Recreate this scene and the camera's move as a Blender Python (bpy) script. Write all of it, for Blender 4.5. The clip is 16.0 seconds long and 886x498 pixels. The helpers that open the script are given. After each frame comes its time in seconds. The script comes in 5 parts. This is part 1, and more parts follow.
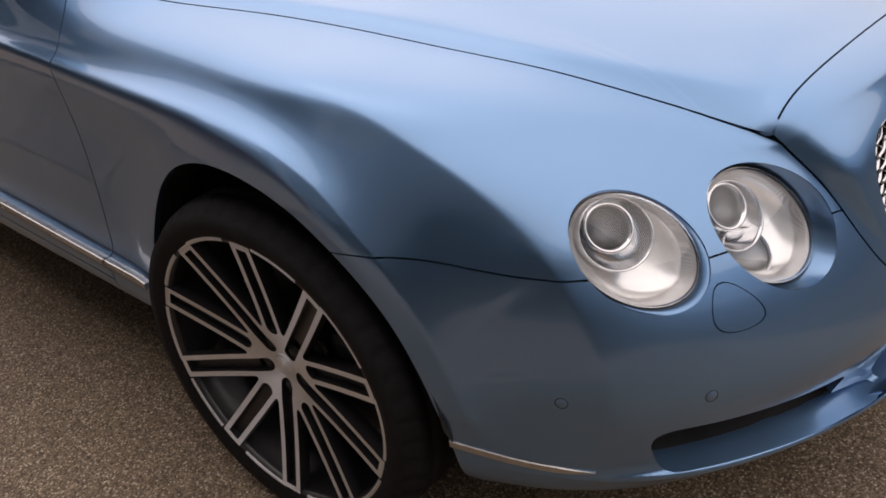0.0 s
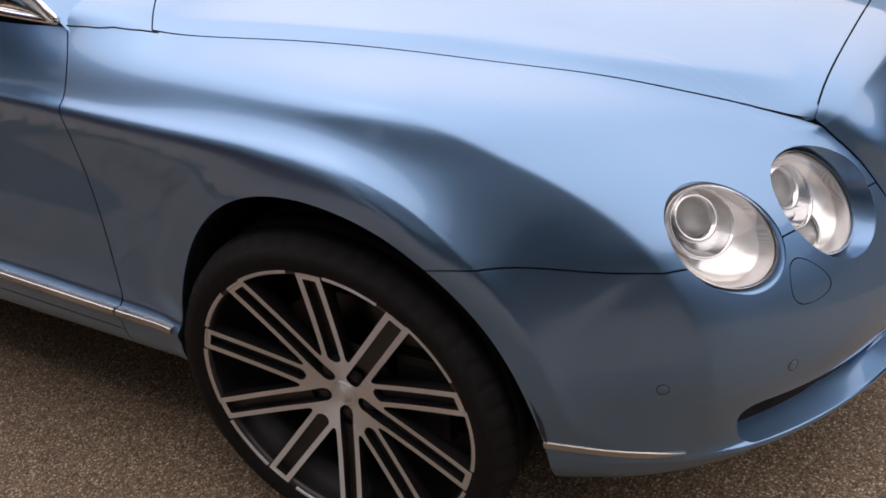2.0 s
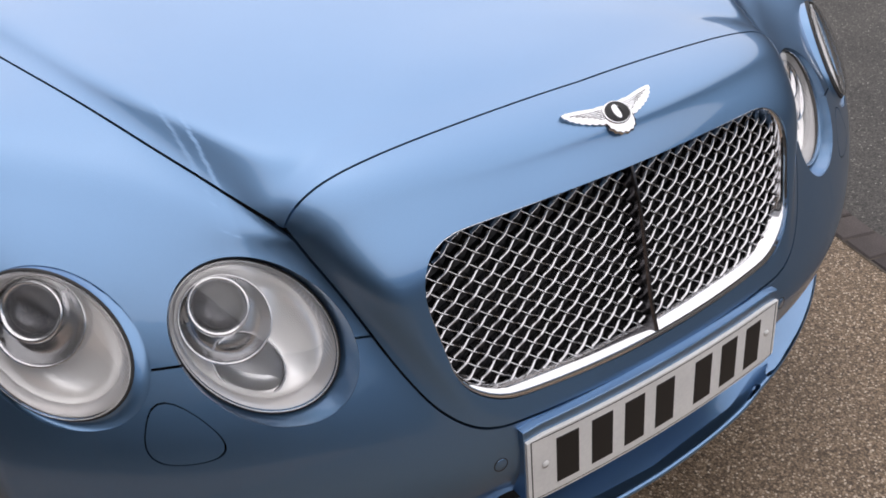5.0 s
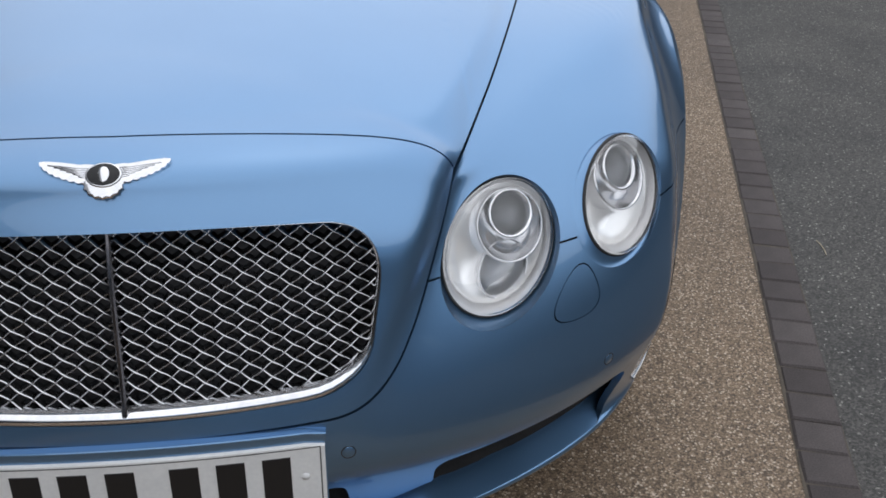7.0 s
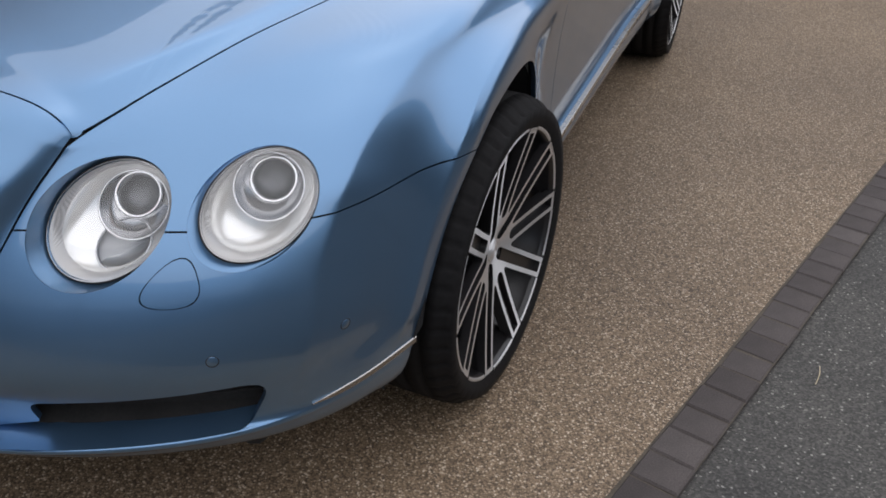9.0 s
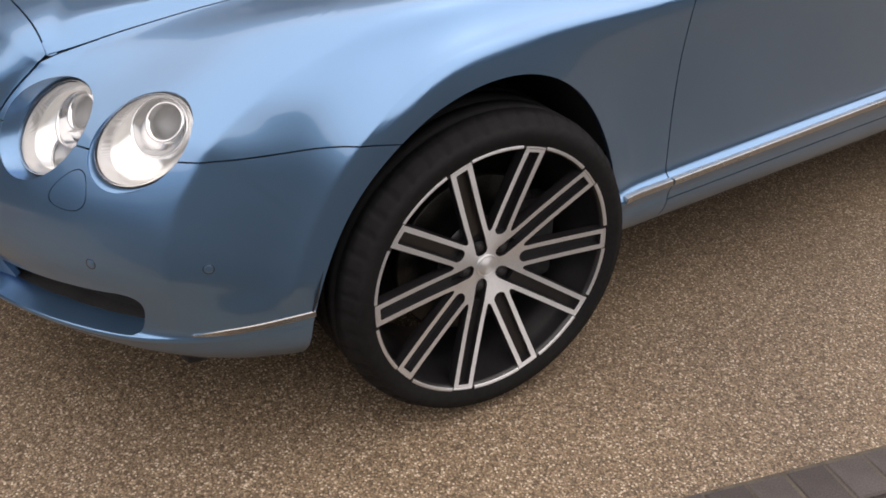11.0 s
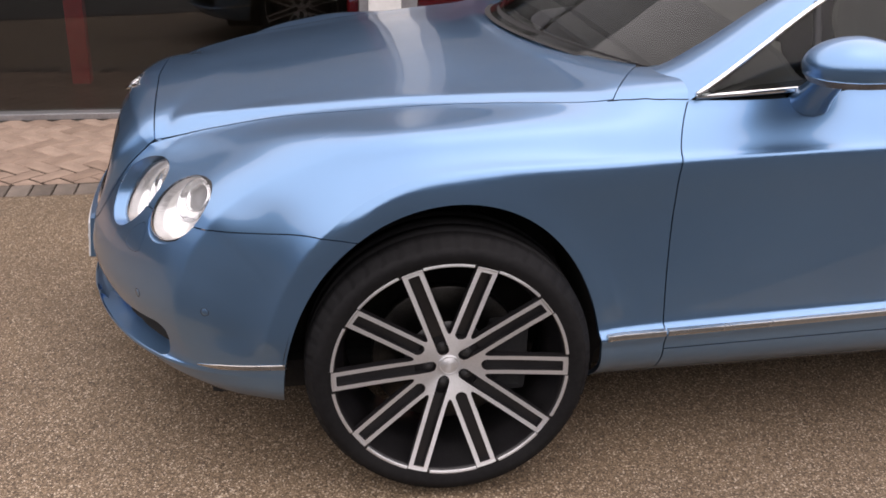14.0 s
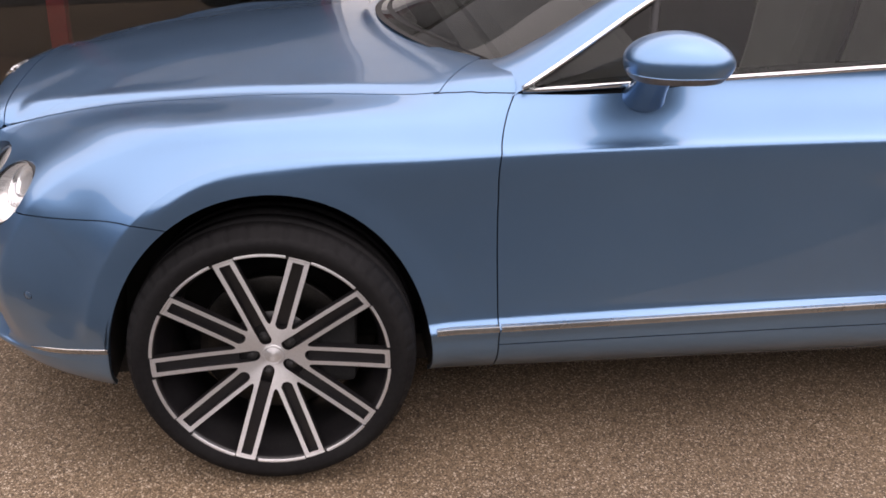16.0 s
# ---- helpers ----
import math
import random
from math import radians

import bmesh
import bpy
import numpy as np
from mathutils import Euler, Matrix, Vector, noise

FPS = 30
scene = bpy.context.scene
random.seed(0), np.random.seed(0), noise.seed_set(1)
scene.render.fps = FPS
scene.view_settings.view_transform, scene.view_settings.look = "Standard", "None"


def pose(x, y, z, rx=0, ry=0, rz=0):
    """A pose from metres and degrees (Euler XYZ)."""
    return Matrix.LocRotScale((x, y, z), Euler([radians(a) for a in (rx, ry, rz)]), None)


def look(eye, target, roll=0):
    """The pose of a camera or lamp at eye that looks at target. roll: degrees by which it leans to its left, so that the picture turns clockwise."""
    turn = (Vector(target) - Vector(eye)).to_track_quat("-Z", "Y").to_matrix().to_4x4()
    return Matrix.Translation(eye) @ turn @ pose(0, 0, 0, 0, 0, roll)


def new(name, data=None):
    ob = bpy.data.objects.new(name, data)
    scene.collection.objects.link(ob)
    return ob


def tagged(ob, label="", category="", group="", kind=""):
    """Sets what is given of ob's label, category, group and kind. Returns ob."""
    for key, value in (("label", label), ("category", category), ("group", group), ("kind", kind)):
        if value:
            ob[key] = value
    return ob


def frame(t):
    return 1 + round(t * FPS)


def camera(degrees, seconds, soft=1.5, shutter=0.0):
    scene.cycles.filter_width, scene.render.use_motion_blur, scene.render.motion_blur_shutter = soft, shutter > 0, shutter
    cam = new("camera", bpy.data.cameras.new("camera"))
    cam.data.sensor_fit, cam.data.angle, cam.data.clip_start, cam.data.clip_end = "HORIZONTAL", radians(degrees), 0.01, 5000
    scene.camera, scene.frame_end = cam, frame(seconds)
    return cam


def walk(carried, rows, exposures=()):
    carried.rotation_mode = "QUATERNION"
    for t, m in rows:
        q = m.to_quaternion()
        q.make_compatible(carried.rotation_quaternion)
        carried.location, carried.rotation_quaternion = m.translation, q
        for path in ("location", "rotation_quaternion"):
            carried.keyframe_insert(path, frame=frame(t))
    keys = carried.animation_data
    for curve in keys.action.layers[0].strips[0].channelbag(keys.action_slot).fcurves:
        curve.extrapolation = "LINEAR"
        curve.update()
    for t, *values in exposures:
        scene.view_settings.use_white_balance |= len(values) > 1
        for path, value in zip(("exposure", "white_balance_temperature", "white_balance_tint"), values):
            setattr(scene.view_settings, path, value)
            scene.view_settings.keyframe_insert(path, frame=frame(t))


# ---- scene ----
cam = camera(51.4, 16.0, soft=1.7)

PATH = [
    (0, (-1.745, -1.193, 1.419), (-0.485, -0.023, 0.397), -5.0),
    (0.5, (-1.781, -1.061, 1.428), (-0.473, 0.059, 0.411), -4.7),
    (1, (-1.926, -0.883, 1.444), (-0.511, 0.118, 0.445), -4.7),
    (1.5, (-2.006, -0.83, 1.456), (-0.553, 0.118, 0.46), -5.3),
    (2, (-1.978, -0.903, 1.455), (-0.517, 0.008, 0.438), -5.5),
    (2.5, (-1.875, -1.136, 1.437), (-0.488, -0.148, 0.389), -5.7),
    (3, (-1.738, -1.293, 1.433), (-0.422, -0.262, 0.335), -4.4),
    (3.5, (-1.508, -1.371, 1.425), (-0.211, -0.32, 0.323), -3.4),
    (3.7, (-1.402, -1.407, 1.425), (-0.131, -0.323, 0.325), -3.3),
    (5.8, (-0.423, -1.794, 1.373), (0.216, -0.219, 0.319), -0.6),
    (6, (-0.295, -1.87, 1.385), (0.248, -0.25, 0.345), -0.4),
    (6.5, (-0.045, -1.927, 1.396), (0.337, -0.266, 0.348), 0.5),
    (7, (0.292, -1.878, 1.384), (0.514, -0.174, 0.36), 1.4),
    (7.5, (0.57, -1.885, 1.377), (0.51, -0.155, 0.375), 2.0),
    (8, (0.896, -1.928, 1.408), (0.594, -0.225, 0.404), 3.3),
    (8.5, (1.165, -1.837, 1.388), (0.827, -0.145, 0.376), 3.8),
    (9, (1.418, -1.746, 1.395), (0.866, -0.104, 0.395), 3.0),
    (9.2, (1.526, -1.728, 1.388), (0.876, -0.119, 0.394), 2.9),
    (11.3, (2.301, -0.973, 1.394), (0.873, -0.045, 0.344), 2.1),
    (11.5, (2.311, -0.909, 1.418), (0.873, -0.023, 0.347), 2.9),
    (12, (2.316, -0.722, 1.433), (0.776, 0.068, 0.431), 3.1),
    (12.5, (2.395, -0.628, 1.47), (0.716, -0.038, 0.558), 3.5),
    (13, (2.555, -0.515, 1.493), (0.755, -0.151, 0.699), 3.0),
    (13.5, (2.707, -0.49, 1.494), (0.903, -0.101, 0.722), 3.1),
    (14, (2.876, -0.46, 1.513), (1.079, -0.062, 0.729), 2.0),
    (14.5, (2.994, -0.345, 1.53), (1.196, 0.046, 0.746), 1.8),
    (15, (3.115, -0.176, 1.535), (1.309, 0.216, 0.77), 2.4),
    (15.5, (3.1, -0.063, 1.52), (1.288, 0.286, 0.748), 2.4),
    (16, (2.966, 0.087, 1.532), (1.159, 0.375, 0.726), 2.0),
]
EXPOSURES = [(0, 0.1, 7150, 19), (1.5, 0.27, 7150, 19), (3.5, 0.38, 7200, 21), (6, -0.14, 6250, 11), (7, -0.16, 6200, 10), (7.5, -0.2, 6200, 10), (9, -0.12, 6400, 12), (11.5, 0.46, 7200, 16), (12.5, 0.42, 6900, 18), (14, 0.58, 6950, 20), (16, 0.64, 7100, 23)]
walk(cam, [(t, look(eye, target, roll)) for t, eye, target, roll in PATH], EXPOSURES)

# ---- light ----
world = bpy.data.worlds.new("sky")
scene.world = world
world.use_nodes = True
wn = world.node_tree.nodes
sky = wn.new("ShaderNodeTexSky")
sky.sky_type, sky.sun_disc = "NISHITA", False
sky.sun_elevation, sky.sun_rotation = radians(67), radians(14)
sky.air_density, sky.dust_density, sky.ozone_density = 1.0, 0.8, 0.4
world.node_tree.links.new(sky.outputs[0], wn["Background"].inputs[0])
wn["Background"].inputs[1].default_value = 0.09
sun = new("sun", bpy.data.lights.new("sun", "SUN"))
sun.data.energy, sun.data.angle, sun.data.color = 3.7, radians(146), (1.0, 0.965, 0.90)
sun.matrix_world = look((0.4, 0.3, 9), (0, 0, 0))


# ---- materials ----
def material(name, colour, rough=0.5, metal=0.0, **more):
    m = bpy.data.materials.new(name)
    m.use_nodes = True
    b = m.node_tree.nodes["Principled BSDF"]
    b.inputs["Base Color"].default_value = (*colour, 1)
    b.inputs["Roughness"].default_value = rough
    b.inputs["Metallic"].default_value = metal
    for key, value in more.items():
        b.inputs[key.replace("_", " ")].default_value = value
    return m


def node(m, kind, **values):
    n = m.node_tree.nodes.new(kind)
    for key, value in values.items():
        n.inputs[key.replace("_", " ")].default_value = value
    return n


def wire(m, a, b):
    m.node_tree.links.new(a, b)


def shader(m):
    return m.node_tree.nodes["Principled BSDF"]


def coords(m):
    return node(m, "ShaderNodeTexCoord").outputs["Object"]


def ramp(m, source, stops):
    r = node(m, "ShaderNodeValToRGB")
    e = r.color_ramp.elements
    while len(e) < len(stops):
        e.new(0.5)
    for k, (at, c) in enumerate(stops):
        e[k].position, e[k].color = at, (*c, 1)
    wire(m, source, r.inputs[0])
    return r.outputs[0]


def noise_of(m, scale, detail=3.0, where=None):
    n = node(m, "ShaderNodeTexNoise", Scale=scale, Detail=detail)
    wire(m, where or coords(m), n.inputs["Vector"])
    return n.outputs["Fac"]


def mixed(m, fac, a, b, blend="MIX"):
    n = node(m, "ShaderNodeMix")
    n.data_type, n.blend_type = "RGBA", blend
    for k, v in ((0, fac), (6, a), (7, b)):
        if isinstance(v, (int, float)):
            n.inputs[k].default_value = v
        elif isinstance(v, tuple):
            n.inputs[k].default_value = (*v, 1)
        else:
            wire(m, v, n.inputs[k])
    return n.outputs[2]


def bumped(m, height, strength, distance=0.002):
    n = node(m, "ShaderNodeBump", Strength=strength, Distance=distance)
    wire(m, height, n.inputs["Height"])
    wire(m, n.outputs[0], shader(m).inputs["Normal"])


def varied(m, dark, light, scale, rough=None, bump=0.0, fine=None, stops=(0.35, 0.65)):
    """Colour between two tones by a coarse and a fine noise, with relief."""
    coarse = noise_of(m, scale)
    small = noise_of(m, fine or scale * 14, 4)
    fac = mixed(m, 0.45, coarse, small)
    wire(m, ramp(m, fac, [(stops[0], dark), (stops[1], light)]), shader(m).inputs["Base Color"])
    if rough:
        wire(m, ramp(m, coarse, [(0.3, (rough[0],) * 3), (0.7, (rough[1],) * 3)]), shader(m).inputs["Roughness"])
    if bump:
        bumped(m, small, bump)
    return m


def car_paint():
    m = material("blue_metallic_paint", (0.17, 0.29, 0.48), 0.36, 0.92, Coat_Weight=1.0, Coat_Roughness=0.03, Coat_IOR=1.5)
    where = coords(m)
    tone = ramp(m, noise_of(m, 2.5, 3, where), [(0.3, (0.152, 0.291, 0.490)), (0.7, (0.168, 0.315, 0.522))])
    flake = ramp(m, noise_of(m, 2600.0, 2, where), [(0.35, (0.90,) * 3), (0.65, (1.0,) * 3)])
    wire(m, mixed(m, 1.0, tone, flake, "MULTIPLY"), shader(m).inputs["Base Color"])
    wire(m, ramp(m, noise_of(m, 9.0, 5, where), [(0.3, (0.330,) * 3), (0.7, (0.360,) * 3)]), shader(m).inputs["Roughness"])
    return m


def gravel_mix():
    m = material("resin_bound_gravel", (0.3, 0.22, 0.15), 0.62)
    where = coords(m)
    v = node(m, "ShaderNodeTexVoronoi", Scale=235.0)
    wire(m, where, v.inputs["Vector"])
    big = node(m, "ShaderNodeTexVoronoi", Scale=120.0)
    wire(m, where, big.inputs["Vector"])
    sep = node(m, "ShaderNodeSeparateColor")
    wire(m, v.outputs["Color"], sep.inputs[0])
    stone = ramp(m, sep.outputs[0], [(0.0, (0.10, 0.072, 0.046)), (0.3, (0.205, 0.15, 0.097)), (0.6, (0.30, 0.22, 0.147)), (0.86, (0.42, 0.32, 0.222)), (1.0, (0.80, 0.69, 0.565))])
    gap = ramp(m, v.outputs["Distance"], [(0.35, (1, 1, 1)), (0.8, (0.5, 0.47, 0.45))])
    tone = ramp(m, noise_of(m, 1.3, 5, where), [(0.3, (0.72, 0.70, 0.68)), (0.7, (0.97, 0.945, 0.90))])
    wire(m, mixed(m, 1.0, mixed(m, 1.0, stone, gap, "MULTIPLY"), tone, "MULTIPLY"), shader(m).inputs["Base Color"])
    bumped(m, mixed(m, 0.4, v.outputs["Distance"], big.outputs["Distance"]), 0.7, -0.003)
    return m


def tarmac_mix():
    m = material("tarmac", (0.06, 0.06, 0.06), 0.8)
    where = coords(m)
    v = node(m, "ShaderNodeTexVoronoi", Scale=210.0)
    wire(m, where, v.inputs["Vector"])
    sep = node(m, "ShaderNodeSeparateColor")
    wire(m, v.outputs["Color"], sep.inputs[0])
    stone = ramp(m, sep.outputs[0], [(0.0, (0.040, 0.039, 0.037)), (0.6, (0.084, 0.081, 0.077)), (0.97, (0.135, 0.129, 0.12)), (1.0, (0.42, 0.41, 0.38))])
    tone = ramp(m, noise_of(m, 3.0, 6, where), [(0.3, (0.68, 0.68, 0.68)), (0.7, (1.0, 0.99, 0.96))])
    wire(m, mixed(m, 1.0, stone, tone, "MULTIPLY"), shader(m).inputs["Base Color"])
    bumped(m, v.outputs["Distance"], 0.6, -0.0025)
    return m


def block_mix(name, dark, light):
    """Concrete block: one tone for each block, with grain and stains."""
    m = material(name, dark, 0.85)
    info = node(m, "ShaderNodeObjectInfo")
    own = ramp(m, info.outputs["Random"], [(0.0, dark), (1.0, light)])
    grain = ramp(m, noise_of(m, 260.0, 3), [(0.3, (0.72,) * 3), (0.7, (1.2,) * 3)])
    stain = ramp(m, noise_of(m, 9.0, 5), [(0.3, (0.75,) * 3), (0.7, (1.1,) * 3)])
    wire(m, mixed(m, 1.0, mixed(m, 1.0, own, grain, "MULTIPLY"), stain, "MULTIPLY"), shader(m).inputs["Base Color"])
    bumped(m, noise_of(m, 320.0, 3), 0.5, 0.002)
    return m


PAINT = car_paint()
GRAVEL = gravel_mix()
TARMAC = tarmac_mix()
EDGING = block_mix("charcoal_block", (0.064, 0.053, 0.051), (0.108, 0.092, 0.088))
SOLDIER = block_mix("grey_block", (0.15, 0.122, 0.10), (0.25, 0.205, 0.17))
PAVER = block_mix("buff_paver", (0.31, 0.22, 0.165), (0.45, 0.33, 0.255))
SAND = varied(material("joint_sand", (0.1, 0.08, 0.06), 0.9), (0.06, 0.05, 0.04), (0.12, 0.1, 0.075), 20)
RUBBER = varied(material("tyre_rubber", (0.02, 0.02, 0.021), 0.62, Specular_IOR_Level=0.14), (0.0085, 0.0082, 0.009), (0.016, 0.0155, 0.0162), 6, (0.6, 0.8), 0.15)
ALLOY = varied(material("machined_alloy", (0.6, 0.6, 0.6), 0.4, 0.75), (0.74, 0.74, 0.75), (0.84, 0.84, 0.85), 12, (0.46, 0.52))
# turned on a lathe: fine grooves run round the wheel, so the gloss spreads outwards from the hub
place = node(ALLOY, "ShaderNodeSeparateXYZ")
wire(ALLOY, node(ALLOY, "ShaderNodeTexCoord").outputs["Object"], place.inputs[0])
outward = node(ALLOY, "ShaderNodeCombineXYZ")
wire(ALLOY, place.outputs["Y"], outward.inputs["Y"])
wire(ALLOY, place.outputs["Z"], outward.inputs["Z"])
turned = node(ALLOY, "ShaderNodeVectorTransform")
turned.vector_type, turned.convert_from, turned.convert_to = "VECTOR", "OBJECT", "WORLD"
wire(ALLOY, outward.outputs[0], turned.inputs[0])
wire(ALLOY, turned.outputs[0], shader(ALLOY).inputs["Tangent"])
shader(ALLOY).inputs["Anisotropic"].default_value = 0.92
RIM_BLACK = varied(material("gloss_black", (0.008, 0.008, 0.009), 0.35, 0.0, Coat_Weight=0.15, Coat_Roughness=0.1), (0.011, 0.010, 0.0115), (0.020, 0.019, 0.020), 8)
BLACK = varied(material("black_plastic", (0.012, 0.012, 0.013), 0.7), (0.016, 0.016, 0.018), (0.03, 0.03, 0.03), 10)
DUCT = varied(material("grey_duct", (0.14, 0.14, 0.145), 0.8), (0.11, 0.11, 0.115), (0.17, 0.168, 0.175), 12)
LINER = varied(material("arch_liner", (0.01, 0.01, 0.01), 0.95), (0.014, 0.014, 0.015), (0.028, 0.027, 0.027), 12)
CHROME = varied(material("chrome", (0.8, 0.8, 0.81), 0.09, 1.0), (0.72, 0.72, 0.73), (0.86, 0.86, 0.87), 6, (0.06, 0.12))
BRUSHED = varied(material("brushed_trim", (0.5, 0.48, 0.45), 0.28, 1.0), (0.40, 0.385, 0.365), (0.54, 0.525, 0.50), 5, (0.22, 0.34))
MESH = varied(material("dark_chrome_mesh", (0.45, 0.45, 0.47), 0.22, 1.0), (0.56, 0.56, 0.575), (0.72, 0.72, 0.73), 30, (0.10, 0.18))
DARK_BAR = varied(material("dark_chrome_bar", (0.16, 0.155, 0.16), 0.25, 1.0), (0.12, 0.115, 0.12), (0.2, 0.19, 0.2), 30, (0.2, 0.3))
DISC = varied(material("cast_iron", (0.12, 0.115, 0.11), 0.45, 1.0), (0.04, 0.038, 0.036), (0.08, 0.076, 0.072), 20)
REFLECTOR = varied(material("lamp_reflector", (0.97, 0.97, 0.97), 0.25, 0.6), (0.96, 0.96, 0.96), (0.99, 0.99, 0.99), 14, (0.20, 0.26))
BEZEL = varied(material("lamp_bezel", (0.6, 0.6, 0.61), 0.2, 0.9), (0.56, 0.56, 0.57), (0.62, 0.62, 0.63), 6, (0.12, 0.2))
RIBBED = material("ribbed_lamp_ring", (0.5, 0.5, 0.52), 0.35, 0.6)
rib = node(RIBBED, "ShaderNodeTexWave", Scale=140.0)
wire(RIBBED, coords(RIBBED), rib.inputs["Vector"])
wire(RIBBED, ramp(RIBBED, rib.outputs["Fac"], [(0.3, (0.48, 0.48, 0.49)), (0.7, (0.62, 0.62, 0.63))]), shader(RIBBED).inputs["Base Color"])
LAMP_GREY = varied(material("lamp_grey", (0.16, 0.16, 0.17), 0.35, 0.6), (0.10, 0.10, 0.11), (0.22, 0.22, 0.23), 25)
PLATE = varied(material("plate_white", (0.78, 0.78, 0.77), 0.35), (0.72, 0.72, 0.71), (0.82, 0.82, 0.8), 12)
INK = material("plate_black", (0.01, 0.01, 0.011), 0.4)
WHITE = varied(material("white_render", (0.78, 0.78, 0.76), 0.6), (0.70, 0.70, 0.68), (0.82, 0.82, 0.80), 2.5)
RED = varied(material("red_panel", (0.35, 0.02, 0.03), 0.4), (0.28, 0.012, 0.02), (0.42, 0.025, 0.04), 2)
FASCIA = varied(material("grey_cladding", (0.3, 0.3, 0.31), 0.5), (0.44, 0.44, 0.45), (0.54, 0.54, 0.55), 0.7)
FRAME = varied(material("grey_aluminium", (0.33, 0.33, 0.34), 0.4, 0.6), (0.28, 0.28, 0.29), (0.4, 0.4, 0.41), 5)
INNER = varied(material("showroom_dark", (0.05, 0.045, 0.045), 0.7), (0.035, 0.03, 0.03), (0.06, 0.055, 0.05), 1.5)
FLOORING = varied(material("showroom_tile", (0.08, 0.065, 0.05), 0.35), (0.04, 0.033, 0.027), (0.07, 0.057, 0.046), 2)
LEATHER = varied(material("grey_leather", (0.2, 0.19, 0.17), 0.5), (0.15, 0.145, 0.135), (0.22, 0.215, 0.20), 10, None, 0.2)
TRIM = varied(material("dark_cabin_trim", (0.03, 0.03, 0.032), 0.6), (0.022, 0.022, 0.024), (0.045, 0.045, 0.046), 10)


def clear(name, tint, ior=1.45, rough=0.0):
    return material(name, tint, rough, 0.0, Transmission_Weight=1.0, IOR=ior)


LENS = clear("lamp_glass", (0.99, 0.99, 0.99), 1.42)
PROJECTOR = clear("projector_glass", (0.95, 0.96, 0.97), 1.4)
SCREEN = clear("tinted_glass", (0.25, 0.28, 0.27), 1.3)
SHOP_GLASS = clear("shop_glass", (0.30, 0.30, 0.29), 1.65)


# ---- mesh helpers ----
def mesh_of(name, verts, faces, mat, smooth=True, normals=None):
    me = bpy.data.meshes.new(name)
    me.from_pydata([tuple(v) for v in verts], [], [tuple(f) for f in faces])
    me.materials.append(mat)
    me.polygons.foreach_set("use_smooth", [smooth] * len(me.polygons))
    if normals is not None:
        me.normals_split_custom_set_from_vertices([tuple(n) for n in normals])
    me.update()
    return me


def part(name, data, mat=None, parent=None, label=""):
    """Links a bmesh or a mesh as one object under a thing or a part."""
    if isinstance(data, bmesh.types.BMesh):
        me = bpy.data.meshes.new(name)
        data.to_mesh(me)
        data.free()
        me.materials.append(mat)
        data = me
    ob = new(name, data)
    ob.parent = parent
    return tagged(ob, label) if label else ob


def thing(name, label, category, at=(0, 0, 0), group="", kind=""):
    ob = new(name)
    ob.location = at
    ob.empty_display_size = 0.1
    return tagged(ob, label, category, group, kind)


def box(bm, lo, hi, bevel=0.0, m=None):
    made = bmesh.ops.create_cube(bm, size=1.0)["verts"]
    lo, hi = Vector(lo), Vector(hi)
    for v in made:
        v.co = Vector([(lo[k] + hi[k]) / 2 + v.co[k] * (hi[k] - lo[k]) for k in range(3)])
    if bevel:
        edges = list({e for v in made for e in v.link_edges})
        got = bmesh.ops.bevel(bm, geom=edges, offset=bevel, segments=2, affect="EDGES", profile=0.6)
        made = list({v for f in got["faces"] for v in f.verts} | {v for v in made if v.is_valid})
    if m is not None:
        bmesh.ops.transform(bm, matrix=m, verts=[v for v in made if v.is_valid])
    return made


def boxed(lo, hi, bevel=0.0, m=None):
    bm = bmesh.new()
    box(bm, lo, hi, bevel, m)
    return bm


def lathe(profile, steps=96, axis="x", closed=False):
    """Turns (radius, along) pairs about an axis; gives vertices and faces."""
    verts, faces, n = [], [], len(profile)
    for s in range(steps):
        a = 2 * math.pi * s / steps
        for r, d in profile:
            c, e = r * math.cos(a), r * math.sin(a)
            verts.append((d, c, e) if axis == "x" else (c, e, d))
    for s in range(steps):
        t = (s + 1) % steps
        for k in range(n if closed else n - 1):
            j = (k + 1) % n
            faces.append((s * n + k, s * n + j, t * n + j, t * n + k))
    return verts, faces


def tube(points, radius, sides=8, closed=False, flat=1.0):
    """A bar of round section along points."""
    pts = [Vector(p) for p in points]
    verts, faces, n = [], [], len(pts)
    for k, p in enumerate(pts):
        a = pts[(k - 1) % n] if closed or k else p
        b = pts[(k + 1) % n] if closed or k < n - 1 else p
        t = (b - a).normalized()
        u = t.cross(Vector((0, 0, 1)))
        u = u.normalized() if u.length > 1e-4 else Vector((1, 0, 0))
        v = u.cross(t)
        for s in range(sides):
            w = 2 * math.pi * s / sides
            verts.append(p + u * math.cos(w) * radius + v * math.sin(w) * radius * flat)
    for k in range(n if closed else n - 1):
        j = (k + 1) % n
        for s in range(sides):
            q = (s + 1) % sides
            faces.append((k * sides + s, k * sides + q, j * sides + q, j * sides + s))
    if not closed:
        faces += [tuple(range(sides))[::-1], tuple((n - 1) * sides + s for s in range(sides))]
    return verts, faces


